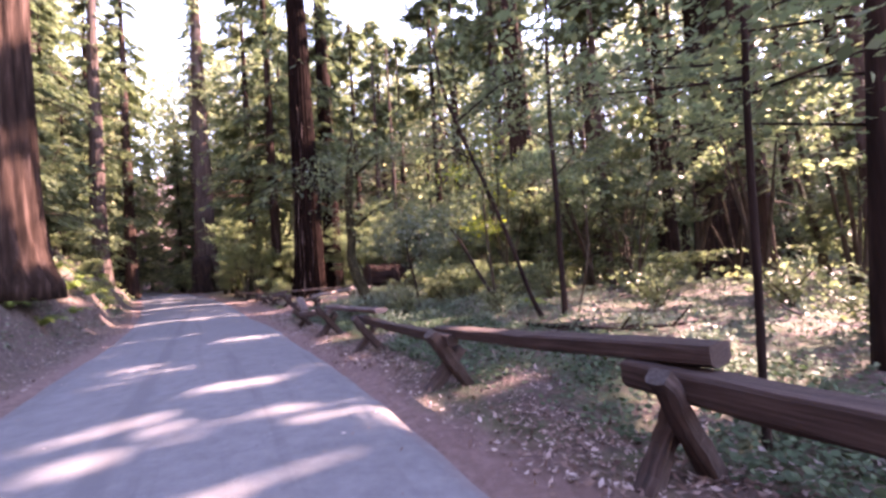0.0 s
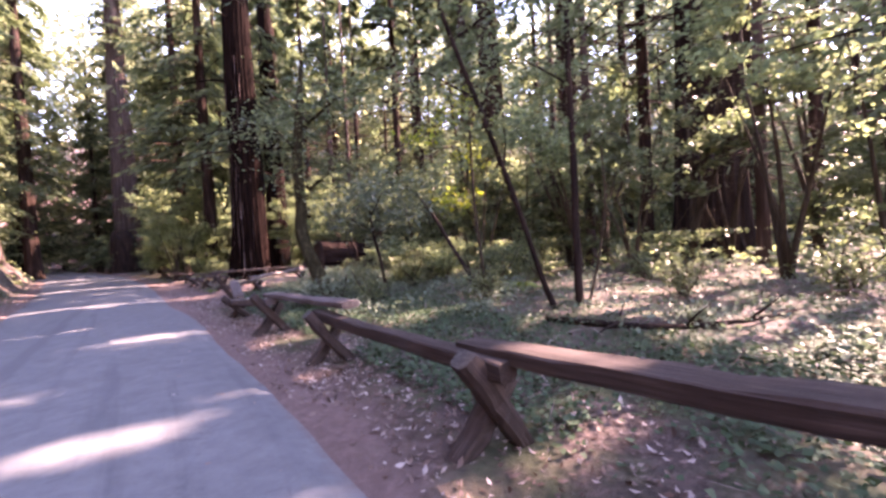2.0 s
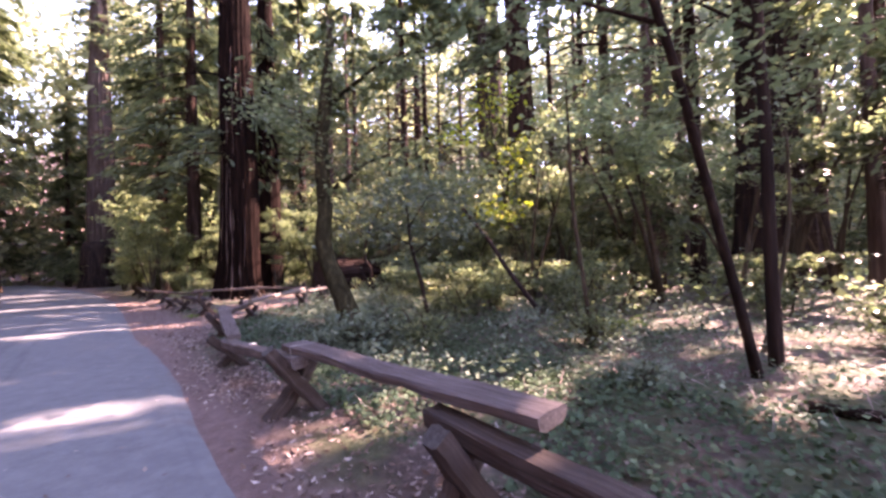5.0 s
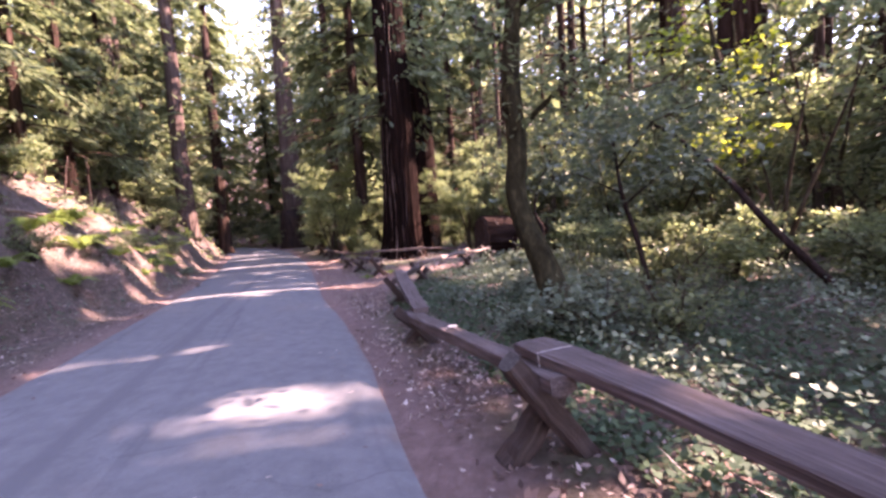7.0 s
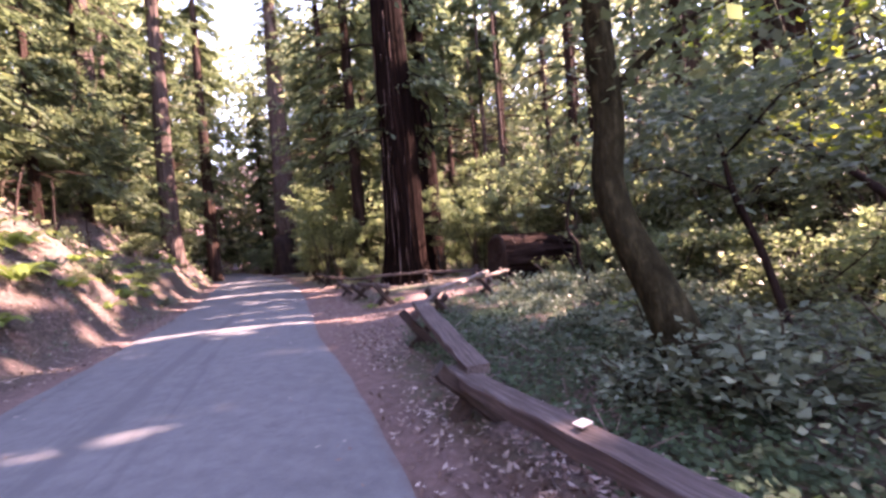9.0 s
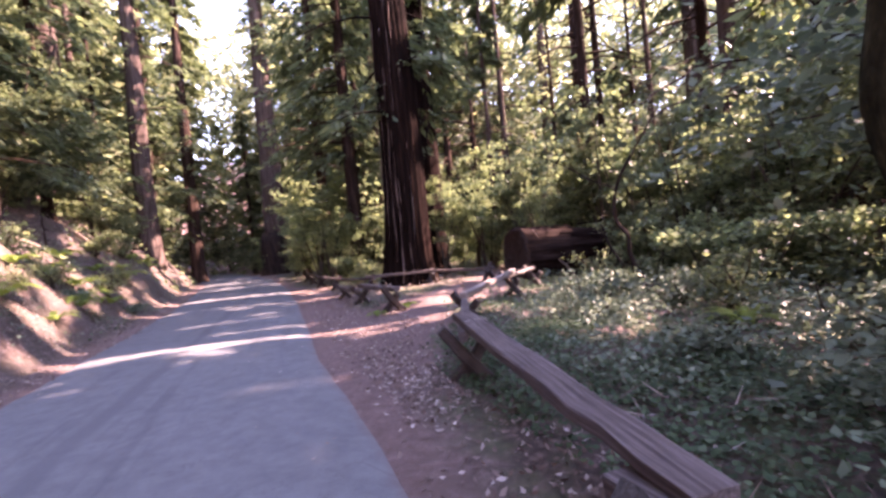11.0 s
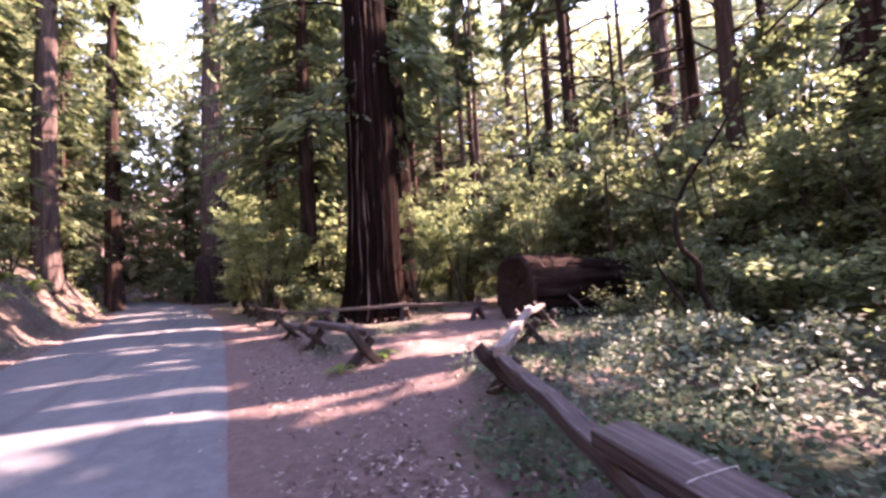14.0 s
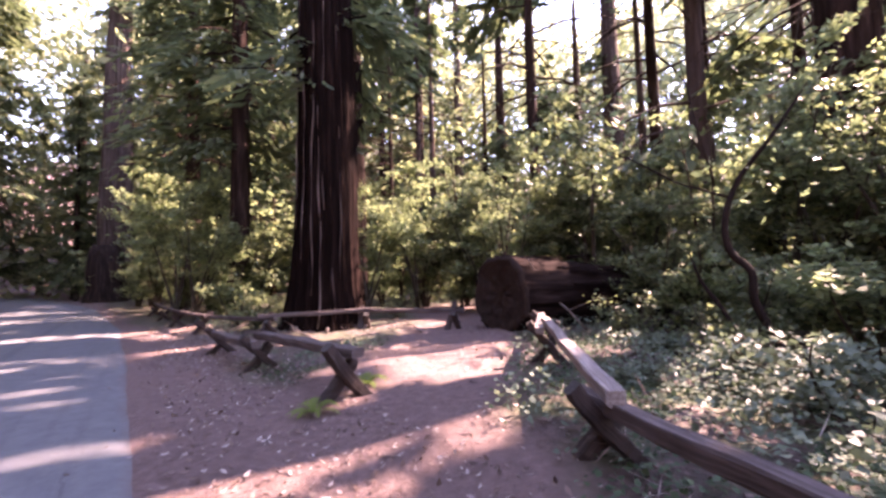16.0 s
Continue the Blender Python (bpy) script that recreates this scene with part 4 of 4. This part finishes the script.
bent_tree("dead_conifer_pole", [(2.14, 2.77, -0.1), (2.15, 2.76, 0.57), (2.17, 2.75, 1.24), (2.18, 2.74, 2.14), (2.21, 2.71, 3.13), (2.26, 2.67, 4.31), (2.3, 2.6, 6.0)],
          [0.032, 0.028, 0.026, 0.024, 0.021, 0.018, 0.008], M_CHAR_SHADE, "thin dark young conifer with bare lower branches",
          [([(2.2, 2.72, 2.7), (1.93, 2.92, 2.78), (1.57, 3.13, 2.88)], 0.012), ([(2.2, 2.72, 2.58), (1.8, 3.0, 2.66), (1.25, 3.27, 2.75)], 0.013), ([(2.21, 2.71, 2.47), (2.8, 2.3, 2.6), (3.3, 1.9, 2.8)], 0.012),
           ([(2.2, 2.7, 3.0), (2.9, 2.9, 3.3), (3.6, 3.2, 3.4)], 0.012), ([(2.2, 2.7, 3.5), (1.4, 3.4, 3.7), (0.7, 3.9, 3.6)], 0.012)],
          M_NEEDLE, 76, 1300, 0.08, 8)
bent_tree("young_conifer", [(4.28, 3.92, -0.15), (4.35, 3.84, 2.06), (4.4, 3.78, 3.71), (4.46, 3.71, 6.5)], [0.14, 0.12, 0.1, 0.04], M_CHAR_SHADE, "young dark-barked conifer behind the fence",
          [([(4.35, 3.84, 2.5), (3.6, 4.8, 2.9), (2.9, 5.6, 2.9)], 0.02), ([(4.38, 3.8, 3.0), (4.6, 5.0, 3.5), (4.7, 6.2, 3.5)], 0.02), ([(4.4, 3.8, 3.6), (3.7, 5.2, 4.2), (3.2, 6.3, 4.2)], 0.02), ([(4.4, 3.8, 4.4), (5.2, 4.9, 4.9), (5.8, 6.0, 4.8)], 0.02)],
          M_NEEDLE, 77, 3200, 0.085, 10)
bent_tree("crooked_sapling", [(-1.99, 19.31, -0.45), (-2.14, 19.48, 0.17), (-2.31, 19.65, 0.7), (-2.27, 19.61, 1.09), (-2.47, 19.8, 1.34), (-2.5, 19.83, 1.75), (-2.43, 19.76, 2.15), (-2.33, 19.67, 2.46), (-2.1, 19.43, 2.87), (-1.7, 19.2, 3.6)],
          [0.055, 0.055, 0.055, 0.05, 0.05, 0.045, 0.04, 0.035, 0.03, 0.01], M_CHAR_SHADE, "crooked dark sapling with long bare twigs beside the log",
          [([(-2.43, 19.76, 2.15), (-2.9, 20.18, 2.45), (-3.39, 20.53, 2.9), (-4.04, 20.91, 3.34), (-4.79, 21.25, 3.95)], 0.022), ([(-2.55, 19.88, 2.34), (-2.67, 19.99, 3.22), (-2.82, 20.11, 4.43)], 0.015)],
          M_HAZEL, 78, 420, 0.12, 8)
bent_tree("sapling", [(-2.21, 19.83, -0.45), (-2.37, 19.98, 0.43), (-2.61, 20.2, 0.93), (-2.7, 20.27, 1.37)], [0.035, 0.035, 0.03, 0.015], M_CHAR_SHADE, "short bent dark sapling", seed=79, segs=6)

bent_tree("forked_maple", [(2.73, 17.72, -0.15), (2.57, 17.99, 1.52), (2.43, 18.23, 3.22), (2.26, 18.49, 4.67), (2.12, 18.74, 6.19), (2.0, 18.9, 7.5)], [0.13, 0.115, 0.1, 0.075, 0.055, 0.02], M_MOSSY, "forked mossy maple with thin upright stems and yellow-green leaves",
          [([(2.43, 18.23, 3.22), (2.49, 18.13, 4.35), (2.43, 18.22, 5.82), (2.4, 18.3, 7.2)], 0.06), ([(2.3, 18.4, 4.4), (1.4, 18.2, 5.2), (0.5, 17.7, 5.4)], 0.03), ([(2.5, 18.1, 2.6), (2.0, 17.0, 2.9), (1.6, 16.3, 2.6)], 0.025)],
          M_MAPLE, 80, 1500, 0.15, 10)
bent_tree("arching_alder", [(1.75, 13.6, -0.1), (1.13, 14.58, 1.12), (0.89, 14.97, 1.76), (0.57, 15.49, 2.36), (0.24, 16.04, 2.97), (-0.2, 16.77, 3.47), (-1.18, 18.4, 4.15)], [0.07, 0.06, 0.055, 0.05, 0.04, 0.03, 0.012], M_CHAR_SHADE, "thin dark stem arching low over the undergrowth",
          [([(0.57, 15.49, 2.36), (0.9, 15.9, 3.2), (1.0, 16.2, 4.0)], 0.02), ([(0.24, 16.04, 2.97), (-0.5, 15.6, 3.3), (-1.2, 15.4, 3.3)], 0.02)],
          M_BAY, 81, 1500, 0.12, 8)
bent_tree("dogwood", [(-0.9, 13.6, -0.1), (-1.05, 13.75, 0.9), (-1.25, 13.95, 1.7), (-1.3, 14.1, 2.6)], [0.05, 0.045, 0.04, 0.015], M_CHAR_SHADE, "slender dogwood holding flat layers of cool green leaves",
          [([(-1.2, 13.9, 1.5), (-0.4, 14.3, 2.1), (0.4, 14.6, 2.2)], 0.02), ([(-1.25, 13.95, 1.7), (-1.9, 14.2, 2.1), (-2.5, 14.6, 2.1)], 0.02), ([(-1.28, 14.0, 2.1), (-0.9, 13.4, 2.7), (-0.4, 12.9, 2.8)], 0.02), ([(-1.3, 14.1, 2.5), (-1.5, 14.9, 3.0), (-1.4, 15.7, 3.0)], 0.018)],
          M_HERB, 82, 1900, 0.12, 8)


# ---- the fallen log ----
def fallen_log(x, y, axis, length, r0, r1):
    root = thing("fallen_log", "great fallen redwood log with a dark weathered sawn end", "log", Matrix.Translation((x, y, 0)) @ Matrix.Rotation(math.atan2(axis[1], axis[0]), 4, "Z"))
    s, n = sn_of(x, y)
    z0 = float(ground_z(s, n)) + r0 * 0.86
    ax = Vector((1, 0, 0))
    k = np.linspace(0, 1, 16)
    pts = np.stack([ax.x * length * k, ax.y * length * k, z0 - 0.25 * k], 1)
    v, f = tube(pts, r0 + (r1 - r0) * k, 88, 0.05, 17, 90, cap=False)
    rg = np.random.default_rng(91)
    v = [tuple(np.array(q) + rg.normal(0, 0.018, 3)) for q in v]
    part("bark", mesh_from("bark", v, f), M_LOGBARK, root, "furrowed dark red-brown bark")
    rings = [1.04, 0.93, 0.86, 0.74, 0.64, 0.5, 0.4, 0.22, 0.0]
    deep = [0.05, -0.06, 0.05, 0.0, 0.09, 0.03, 0.13, 0.08, 0.16]
    side = ax.cross(Vector((0, 0, 1)))
    r = np.random.default_rng(5)
    verts, faces = [], []
    m = 44
    for q, d in zip(rings, deep):
        for j in range(m):
            a = 2 * math.pi * j / m
            rr = r0 * max(q, 0.001) * (1 + 0.04 * math.sin(5 * a + 3 * q) + 0.02 * math.sin(13 * a) + r.normal(0, 0.012))
            p = Vector((0, 0, z0)) + side * rr * math.cos(a) + Vector((0, 0, 1)) * rr * math.sin(a) + ax * (d + r.normal(0, 0.022))
            verts.append(tuple(p))
    for i in range(len(rings) - 1):
        for j in range(m):
            b = (j + 1) % m
            faces.append((i * m + j, i * m + b, (i + 1) * m + b, (i + 1) * m + j))
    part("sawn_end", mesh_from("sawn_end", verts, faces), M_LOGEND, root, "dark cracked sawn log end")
    for i in range(26):
        k0 = r.uniform(0.0, 0.6)
        a = r.uniform(0.2, 2.6)
        p0 = np.array(ax * (length * k0) + Vector((0, 0, z0))) + r0 * 0.97 * (math.cos(a) * np.array(side) + math.sin(a) * np.array([0, 0, 1.0]))
        v, f = tube([p0, p0 + np.array(ax) * r.uniform(0.5, 1.4) + r.normal(0, 0.06, 3)], [r.uniform(0.02, 0.05), 0.012], 5)
        part("bark_ridge", mesh_from("bark_ridge", v, f), M_LOGBARK, root)
    return root


fallen_log(-4.72, 24.1, (0.9, 0.42), 7.5, 0.95, 0.72)


# ---- sticks and fallen branches ----
def stick(points, radius, mat, label, seed, forks=0):
    base = Vector(points[0])
    root = thing("fallen_branch", label, "branch", Matrix.Translation(base), "fallen branches")
    p = np.array([tuple(q) for q in points]) - np.array(base)
    t = np.linspace(0, 1, len(p))
    tt = np.linspace(0, 1, 9)
    r = np.random.default_rng(seed)
    fine = np.stack([np.interp(tt, t, p[:, a]) for a in range(3)], 1) + r.normal(0, 0.012, (9, 3))
    v, f = tube(fine, np.linspace(radius, radius * 0.4, 9), 7, 0.06, 3, seed)
    part("stem", mesh_from("stem", v, f), mat, root)
    for i in range(forks):
        q = fine[2 + (i * 2) % 6]
        e = q + r.normal(0, 0.3, 3) * np.array([1, 1, 0.4]) + np.array([0, 0, 0.12])
        v, f = tube([q, (q + e) / 2 + r.normal(0, 0.02, 3), e], [radius * 0.5, radius * 0.35, 0.004], 5)
        part("twig", mesh_from("twig", v, f), mat, root)
    return root


def on_ground(pairs, lift=0.03):
    return [at(s, n, lift) for s, n in pairs]


stick(on_ground([(6.0, 5.5), (4.6, 5.6), (4.0, 6.6), (3.5, 7.6)], 0.06), 0.05, M_CHAR_SHADE, "long dark fallen branch on the forest floor", 101, 5)
stick([at(8.6, 13.2, 0.1), at(7.9, 12.6, 0.9)], 0.04, M_STICK, "pale broken branch leaning on the forest floor", 102, 2)
stick(on_ground([(19.5, 7.4), (19.9, 10.1)], 0.08), 0.035, M_STICK, "pale bleached stick on the undergrowth", 103, 1)
stick([at(21.6, 9.8, 0.02), at(22.2, 9.2, 0.9), at(22.4, 8.7, 1.7)], 0.03, M_STICK, "thin grey stick leaning against the log", 104, 1)
for k, (s, n, a, ln) in enumerate([(26.8, 5.6, 0.4, 2.2), (27.3, 5.0, 0.1, 1.8), (26.2, 6.4, 0.7, 1.5), (27.8, 7.0, 2.6, 1.7), (26.0, 4.9, -0.3, 1.4), (29.2, 9.4, 1.1, 2.0), (24.2, 6.9, 0.2, 1.2), (30.2, 4.0, 0.9, 1.6), (22.3, 11.0, 0.8, 2.4), (21.3, 10.5, 1.9, 1.9), (20.9, 12.0, 0.3, 2.1), (13.9, 7.0, 0.6, 1.6), (10.6, 6.6, 1.7, 1.4), (7.4, 9.4, 2.4, 1.8), (2.6, 8.4, 0.8, 1.5)]):
    stick([at(s, n, 0.04), at(s + 0.5 * ln * math.cos(a), n + 0.5 * ln * math.sin(a), 0.16), at(s + ln * math.cos(a), n + ln * math.sin(a), 0.05)], 0.03, M_STICK, "dry grey-brown fallen branch", 110 + k, 3)
# slanting dead stems and logs on the bank
for k, (s, n, ds, dn, up, rad) in enumerate([(20.0, -7.0, 0.6, -0.3, 2.4, 0.05), (20.6, -6.8, 1.5, 0.2, 1.3, 0.05), (24.2, -6.4, 0.3, 0.1, 1.7, 0.04), (26.0, -6.4, 0.7, 0.1, 2.1, 0.04), (28.5, -7.4, 0.5, -0.2, 2.2, 0.05), (17.6, -6.6, 0.8, 0.4, 1.6, 0.04), (31.0, -7.4, -0.6, 0.2, 1.8, 0.04)]):
    stick([at(s, n, -0.1), at(s + ds * 0.5, n + dn * 0.5, up * 0.5), at(s + ds, n + dn, up)], rad, M_CHAR_SHADE, "dark dead sapling slanting from the bank", 130 + k, 3)
for k, (s, n, ds, dn, rad) in enumerate([(22.0, -8.2, 3.2, 1.6, 0.12), (26.5, -8.4, 2.8, 1.7, 0.1), (18.5, -6.6, 2.6, 1.3, 0.09), (33.5, -8.0, 2.6, 1.2, 0.12), (37.0, -7.8, 2.2, 1.2, 0.1)]):
    stick([at(s, n, rad * 0.7), at(s + ds / 2, n + dn / 2, rad * 0.8), at(s + ds, n + dn, rad * 0.7)], rad, M_STICK, "pale bare log lying on the bank", 140 + k, 1)


# ---- ferns ----
def fern(seed, mat, fronds=13, size=0.85):
    r = np.random.default_rng(seed)
    root = thing("sword_fern", "arching sword fern with yellow-green fronds on the bank", "fern", Matrix.Identity(4), "ferns")
    for i in range(fronds):
        az = 6.28 * i / fronds + r.uniform(-0.2, 0.2)
        ln, rise = size * r.uniform(0.75, 1.1), size * r.uniform(0.35, 0.75)
        d = np.array([math.cos(az), math.sin(az), 0])
        t = np.linspace(0.08, 1, 17)
        spine = d * (ln * t)[:, None] + np.array([0, 0, 1.0]) * (rise * (2.3 * t - 2.0 * t ** 2))[:, None]
        sd = np.array([-d[1], d[0], 0])
        w = size * 0.22 * np.sin(np.clip(t * 1.02, 0, 1) * 3.0 + 0.14)
        verts, faces = [tuple(q) for q in spine], []
        for sg in (-1, 1):
            for j in range(16):
                mid_ = (spine[j] + spine[j + 1]) / 2
                ahead = (spine[j + 1] - spine[j]) * 0.45
                verts.append(tuple(mid_ + ahead + sd * sg * w[j] - np.array([0, 0, 0.12 * w[j]])))
                faces.append((j, j + 1, len(verts) - 1) if sg > 0 else (j + 1, j, len(verts) - 1))
        part("frond", mesh_from("frond", verts, faces, smooth=False), mat, root)
    return root


FERNS = [fern(201, M_FERN), fern(202, M_FERN, 11, 0.7)]
FERN_SPOTS = [(0, 15.4, -4.0, 0.9), (1, 18.9, -4.1, 0.9), (0, 21.5, -5.2, 1.0), (1, 23.4, -4.1, 0.8), (0, 25.9, -5.3, 1.1), (1, 29.0, -4.9, 1.0), (0, 30.0, -6.6, 1.1), (1, 19.8, -6.2, 1.0), (0, 33.0, -5.6, 1.0), (1, 36.0, -6.4, 1.1), (0, 20.4, -4.5, 1.1), (0, 19.5, -5.0, 1.1), (1, 22.0, -4.3, 1.1), (1, 17.2, -4.3, 1.0), (0, 27.0, -5.0, 1.2), (1, 28.0, -5.4, 1.2), (0, 27.6, -6.0, 1.1), (1, 24.0, -5.0, 1.0), (0, 23.0, -5.6, 1.0), (1, 31.0, -6.0, 1.0),
              (0, 40.5, -7.0, 1.4), (1, 42.5, -7.6, 1.4), (0, 37.0, -6.8, 1.2), (1, 18.2, -5.6, 1.0), (1, 14.0, -4.2, 0.9), (0, 12.0, -4.6, 1.0), (0, 9.6, -4.2, 1.0), (1, 34.0, -6.2, 1.0), (0, 25.4, -4.4, 1.0), (1, 21.2, 3.9, 0.5), (1, 20.7, 3.0, 0.45), (0, 9.0, 8.4, 0.8), (1, 14.6, 6.4, 0.8)]
scatter(FERNS, FERN_SPOTS)

# ---- low leafy plants ----
LOW = [
    shrub("snowberry_bush", 0.75, 0.75, M_HERB, 211, 1100, 0.075, 6, "low leafy bush with pale glossy green leaves", 22, 0.3, "bush", group="low bushes"),
    shrub("snowberry_bush", 0.5, 0.6, M_HERB, 212, 800, 0.065, 6, "low leafy bush with pale glossy green leaves", 20, 0.25, "bush", group="low bushes"),
    shrub("huckleberry_bush", 1.1, 0.8, M_BAY, 213, 1200, 0.07, 7, "small dark green twiggy bush", 26, 0.25, "bush", group="low bushes"),
]
scatter(LOW, [(0, 11.3, 4.3, 1.1), (0, 12.1, 4.6, 1.1), (1, 11.8, 3.9, 1.0), (2, 10.7, 4.9, 0.9), (0, 17.0, 6.3, 1.1), (0, 17.6, 7.0, 1.0), (1, 16.4, 5.6, 1.1), (0, 16.2, 7.4, 1.0), (2, 18.4, 8.2, 1.0), (1, 18.8, 6.2, 0.9), (2, 15.2, 7.4, 1.0),
              (1, 14.3, 5.2, 1.0), (0, 13.4, 6.2, 1.0), (2, 12.6, 7.6, 1.1), (1, 19.6, 8.6, 1.0), (2, 20.3, 9.4, 1.0), (2, 8.8, 7.0, 0.9), (1, 7.4, 5.2, 0.8), (2, 5.4, 9.2, 1.0), (1, 4.4, 6.6, 0.8), (2, 9.8, 10.0, 1.1), (2, 3.2, 10.0, 1.1), (2, 29.6, 4.4, 1.0), (2, 32.0, 5.6, 1.1), (2, 28.6, 9.0, 0.9),
              (2, 18.6, -4.6, 0.8), (1, 21.2, -4.6, 1.0), (2, 23.4, -4.6, 0.7), (1, 26.2, -4.9, 1.0), (2, 27.2, -6.8, 1.1), (2, 22.6, -6.8, 1.1), (2, 19.4, -7.4, 1.2), (1, 16.4, -4.6, 1.0), (2, 32.0, -5.6, 1.0), (1, 30.6, -4.9, 1.0), (2, 35.4, -6.4, 1.1), (2, 25.0, -4.8, 0.8), (2, 29.5, -5.2, 0.9), (2, 8.2, -4.0, 1.0), (2, 6.6, -3.8, 0.9), (2, 10.6, -4.8, 1.1), (2, 4.6, -4.3, 1.1), (1, 2.8, 5.4, 0.8), (2, 1.4, 7.4, 1.0), (0, 14.8, 9.8, 1.1), (2, 7.0, 11.0, 1.0)])


def carpet(name, spots, size, height, mat, label, seed, tilt=0.35, lift=0.35, category="plants", narrow=0.75):
    """Countless small leaves near the ground, as one piece of stuff. spots: array of s, n."""
    r = np.random.default_rng(seed)
    s, n = spots[:, 0], spots[:, 1]
    z = ground_z(s, n)
    c = np.stack([s * DS.x + n * DN.x, s * DS.y + n * DN.y, z + r.uniform(*height, len(s))], 1)
    u = unit(np.stack([r.normal(0, 1, len(s)), r.normal(0, 1, len(s)), r.normal(0, tilt, len(s))], 1))
    v = unit(np.cross(u, np.array([0, 0, 1.0]) + r.normal(0, tilt, (len(s), 3))))
    sz = r.uniform(size[0], size[1], len(s))[:, None]
    tagged(part(name, quads(name, c, u * sz, v * sz * narrow, lift), mat), label, category, kind="stuff")


def patchy(k, s0, s1, n0, n1, seed, wild=1.0, freq=1.3, floor=-0.2):
    """Spots in a stretch of the plan, in patches, off the road and off the trodden soil."""
    r = np.random.default_rng(seed)
    s, n = r.uniform(s0, s1, k), r.uniform(n0, n1, k)
    keep = (wave(s, n, freq, seed) + r.normal(0, 0.5, k) > floor) & (r.uniform(0, 1, k) > trail_weight(s, n) * wild)
    return np.stack([s[keep], n[keep]], 1)


carpet("clover", np.concatenate([patchy(42000, -3, 17, 2.7, 5.5, 1, floor=-0.45), patchy(34000, 8, 24, 3.0, 9, 2, floor=-0.1), patchy(22000, -3, 14, 4.5, 11, 3, floor=0.1)]), (0.017, 0.04), (0.02, 0.12), M_CLOVER, "carpet of low bright green clover-like leaves", 301)
carpet("undergrowth", np.concatenate([patchy(26000, 8, 23, 3.6, 10, 5, floor=0.2), patchy(14000, -4, 14, 5, 16, 6, floor=0.1), patchy(6000, 24, 40, 8.5, 16, 7), patchy(2500, 28, 40, 3.2, 6, 9), patchy(16000, 6, 40, -8, -3.3, 24, floor=0.3)]), (0.02, 0.045), (0.05, 0.34), M_HERB, "tangle of broad-leaved low undergrowth", 302, 0.5)
carpet("dry_twigs", np.concatenate([patchy(5000, -3, 23, 2.8, 10, 21), patchy(6000, 8, 40, -10, -3.2, 22), patchy(1500, 22, 34, 3, 12, 23)]), (0.06, 0.22), (0.01, 0.16), M_LITTER, "thin dry twigs and stems among the leaves", 306, 0.35, 0.2, "twigs", 0.03)
carpet("far_undergrowth", np.concatenate([patchy(12000, -6, 45, 12, 34, 8), patchy(5000, 20, 60, -14, -5.5, 10, floor=0.5)]), (0.08, 0.17), (0.05, 0.6), M_HAZEL, "sunlit leafy undergrowth further off", 303, 0.5)
carpet("leaf_litter", np.concatenate([patchy(15000, -3, 34, 1.75, 3.6, 11, 0.45, floor=-0.5), patchy(9000, -3, 18, 1.95, 2.9, 31, 0.1, floor=0.1), patchy(11000, -3, 40, -4.6, -2.5, 12, 0.2, floor=-0.5), patchy(14000, -3, 34, 3, 16, 13), patchy(24000, 5, 45, -12, -3.6, 14, floor=-0.6), patchy(4000, 16, 28, 1.5, 9, 15, 0.4)]),
       (0.016, 0.045), (0.008, 0.035), M_LITTER, "scattered dry brown and pale fallen leaves", 304, 0.35, 0.6, "leaves", 0.45)
carpet("road_litter", np.stack([np.random.default_rng(16).uniform(-1, 30, 260), np.random.default_rng(17).choice([-1, 1], 260) * (1 - np.random.default_rng(18).beta(1, 4, 260)) * 1.9 - 0.45], 1), (0.015, 0.035), (0.07, 0.075), M_LITTER, "a few dry leaves on the asphalt", 305, 0.1, 0.3, "leaves", 0.5)


# ---- far woods all round ----
def woods(name, label, mat, k, rmin, rmax, tall, each, spread, size, seed, s0):
    r = np.random.default_rng(seed)
    ang, rad = np.where(r.uniform(0, 1, k) < 0.88, r.uniform(-0.8, 1.85, k), r.uniform(0, 2 * np.pi, k)), r.uniform(rmin, rmax, k)
    s, n = s0 + rad * np.cos(ang), 3 + rad * np.sin(ang)
    z = ground_z(s, n) + r.uniform(0, 1, k) ** 0.9 * tall
    keep = ~((s > -20) & (n > left_edge(s) - 4.0) & (n < right_edge(s) + 5.0) & (s < 76))
    keep &= (n < 10) | (z < (n - 20) * 0.95) | (s > 52)
    s, n, z = s[keep], n[keep], z[keep]
    c = np.repeat(np.stack([s * DS.x + n * DN.x, s * DS.y + n * DN.y, z], 1), each, 0)
    c = c + r.normal(0, 1, c.shape) * np.array([spread, spread, spread * 0.45])
    c[:, 2] = np.maximum(c[:, 2], -0.3)
    u = unit(r.normal(0, 1, c.shape) * np.array([1, 1, 0.6]))
    v = unit(np.cross(u, np.array([0, 0, 1.0]) + r.normal(0, 0.5, c.shape)))
    sz = r.uniform(size[0], size[1], len(c))[:, None]
    tagged(part(name, quads(name, c, u * sz, v * sz * 0.45, 0.3), mat), label, "woods", kind="stuff")


# Leaf colour raised so the distant woods look sunlit.
M_FAR_LIT = leaf_material("far_lit_foliage", (0.14, 0.155, 0.095), (0.27, 0.285, 0.165), (0.42, 0.41, 0.23), 0.6)
woods("far_woods", "dense green woods in the distance, coloured pale as if sunlit", M_FAR_LIT, 7600, 42, 95, 40, 24, 2.0, (0.38, 0.75), 401, 18)
woods("mid_woods", "thickets of leafy branches among the trunks", M_HAZEL, 900, 26, 42, 9, 30, 1.2, (0.14, 0.3), 402, 14)
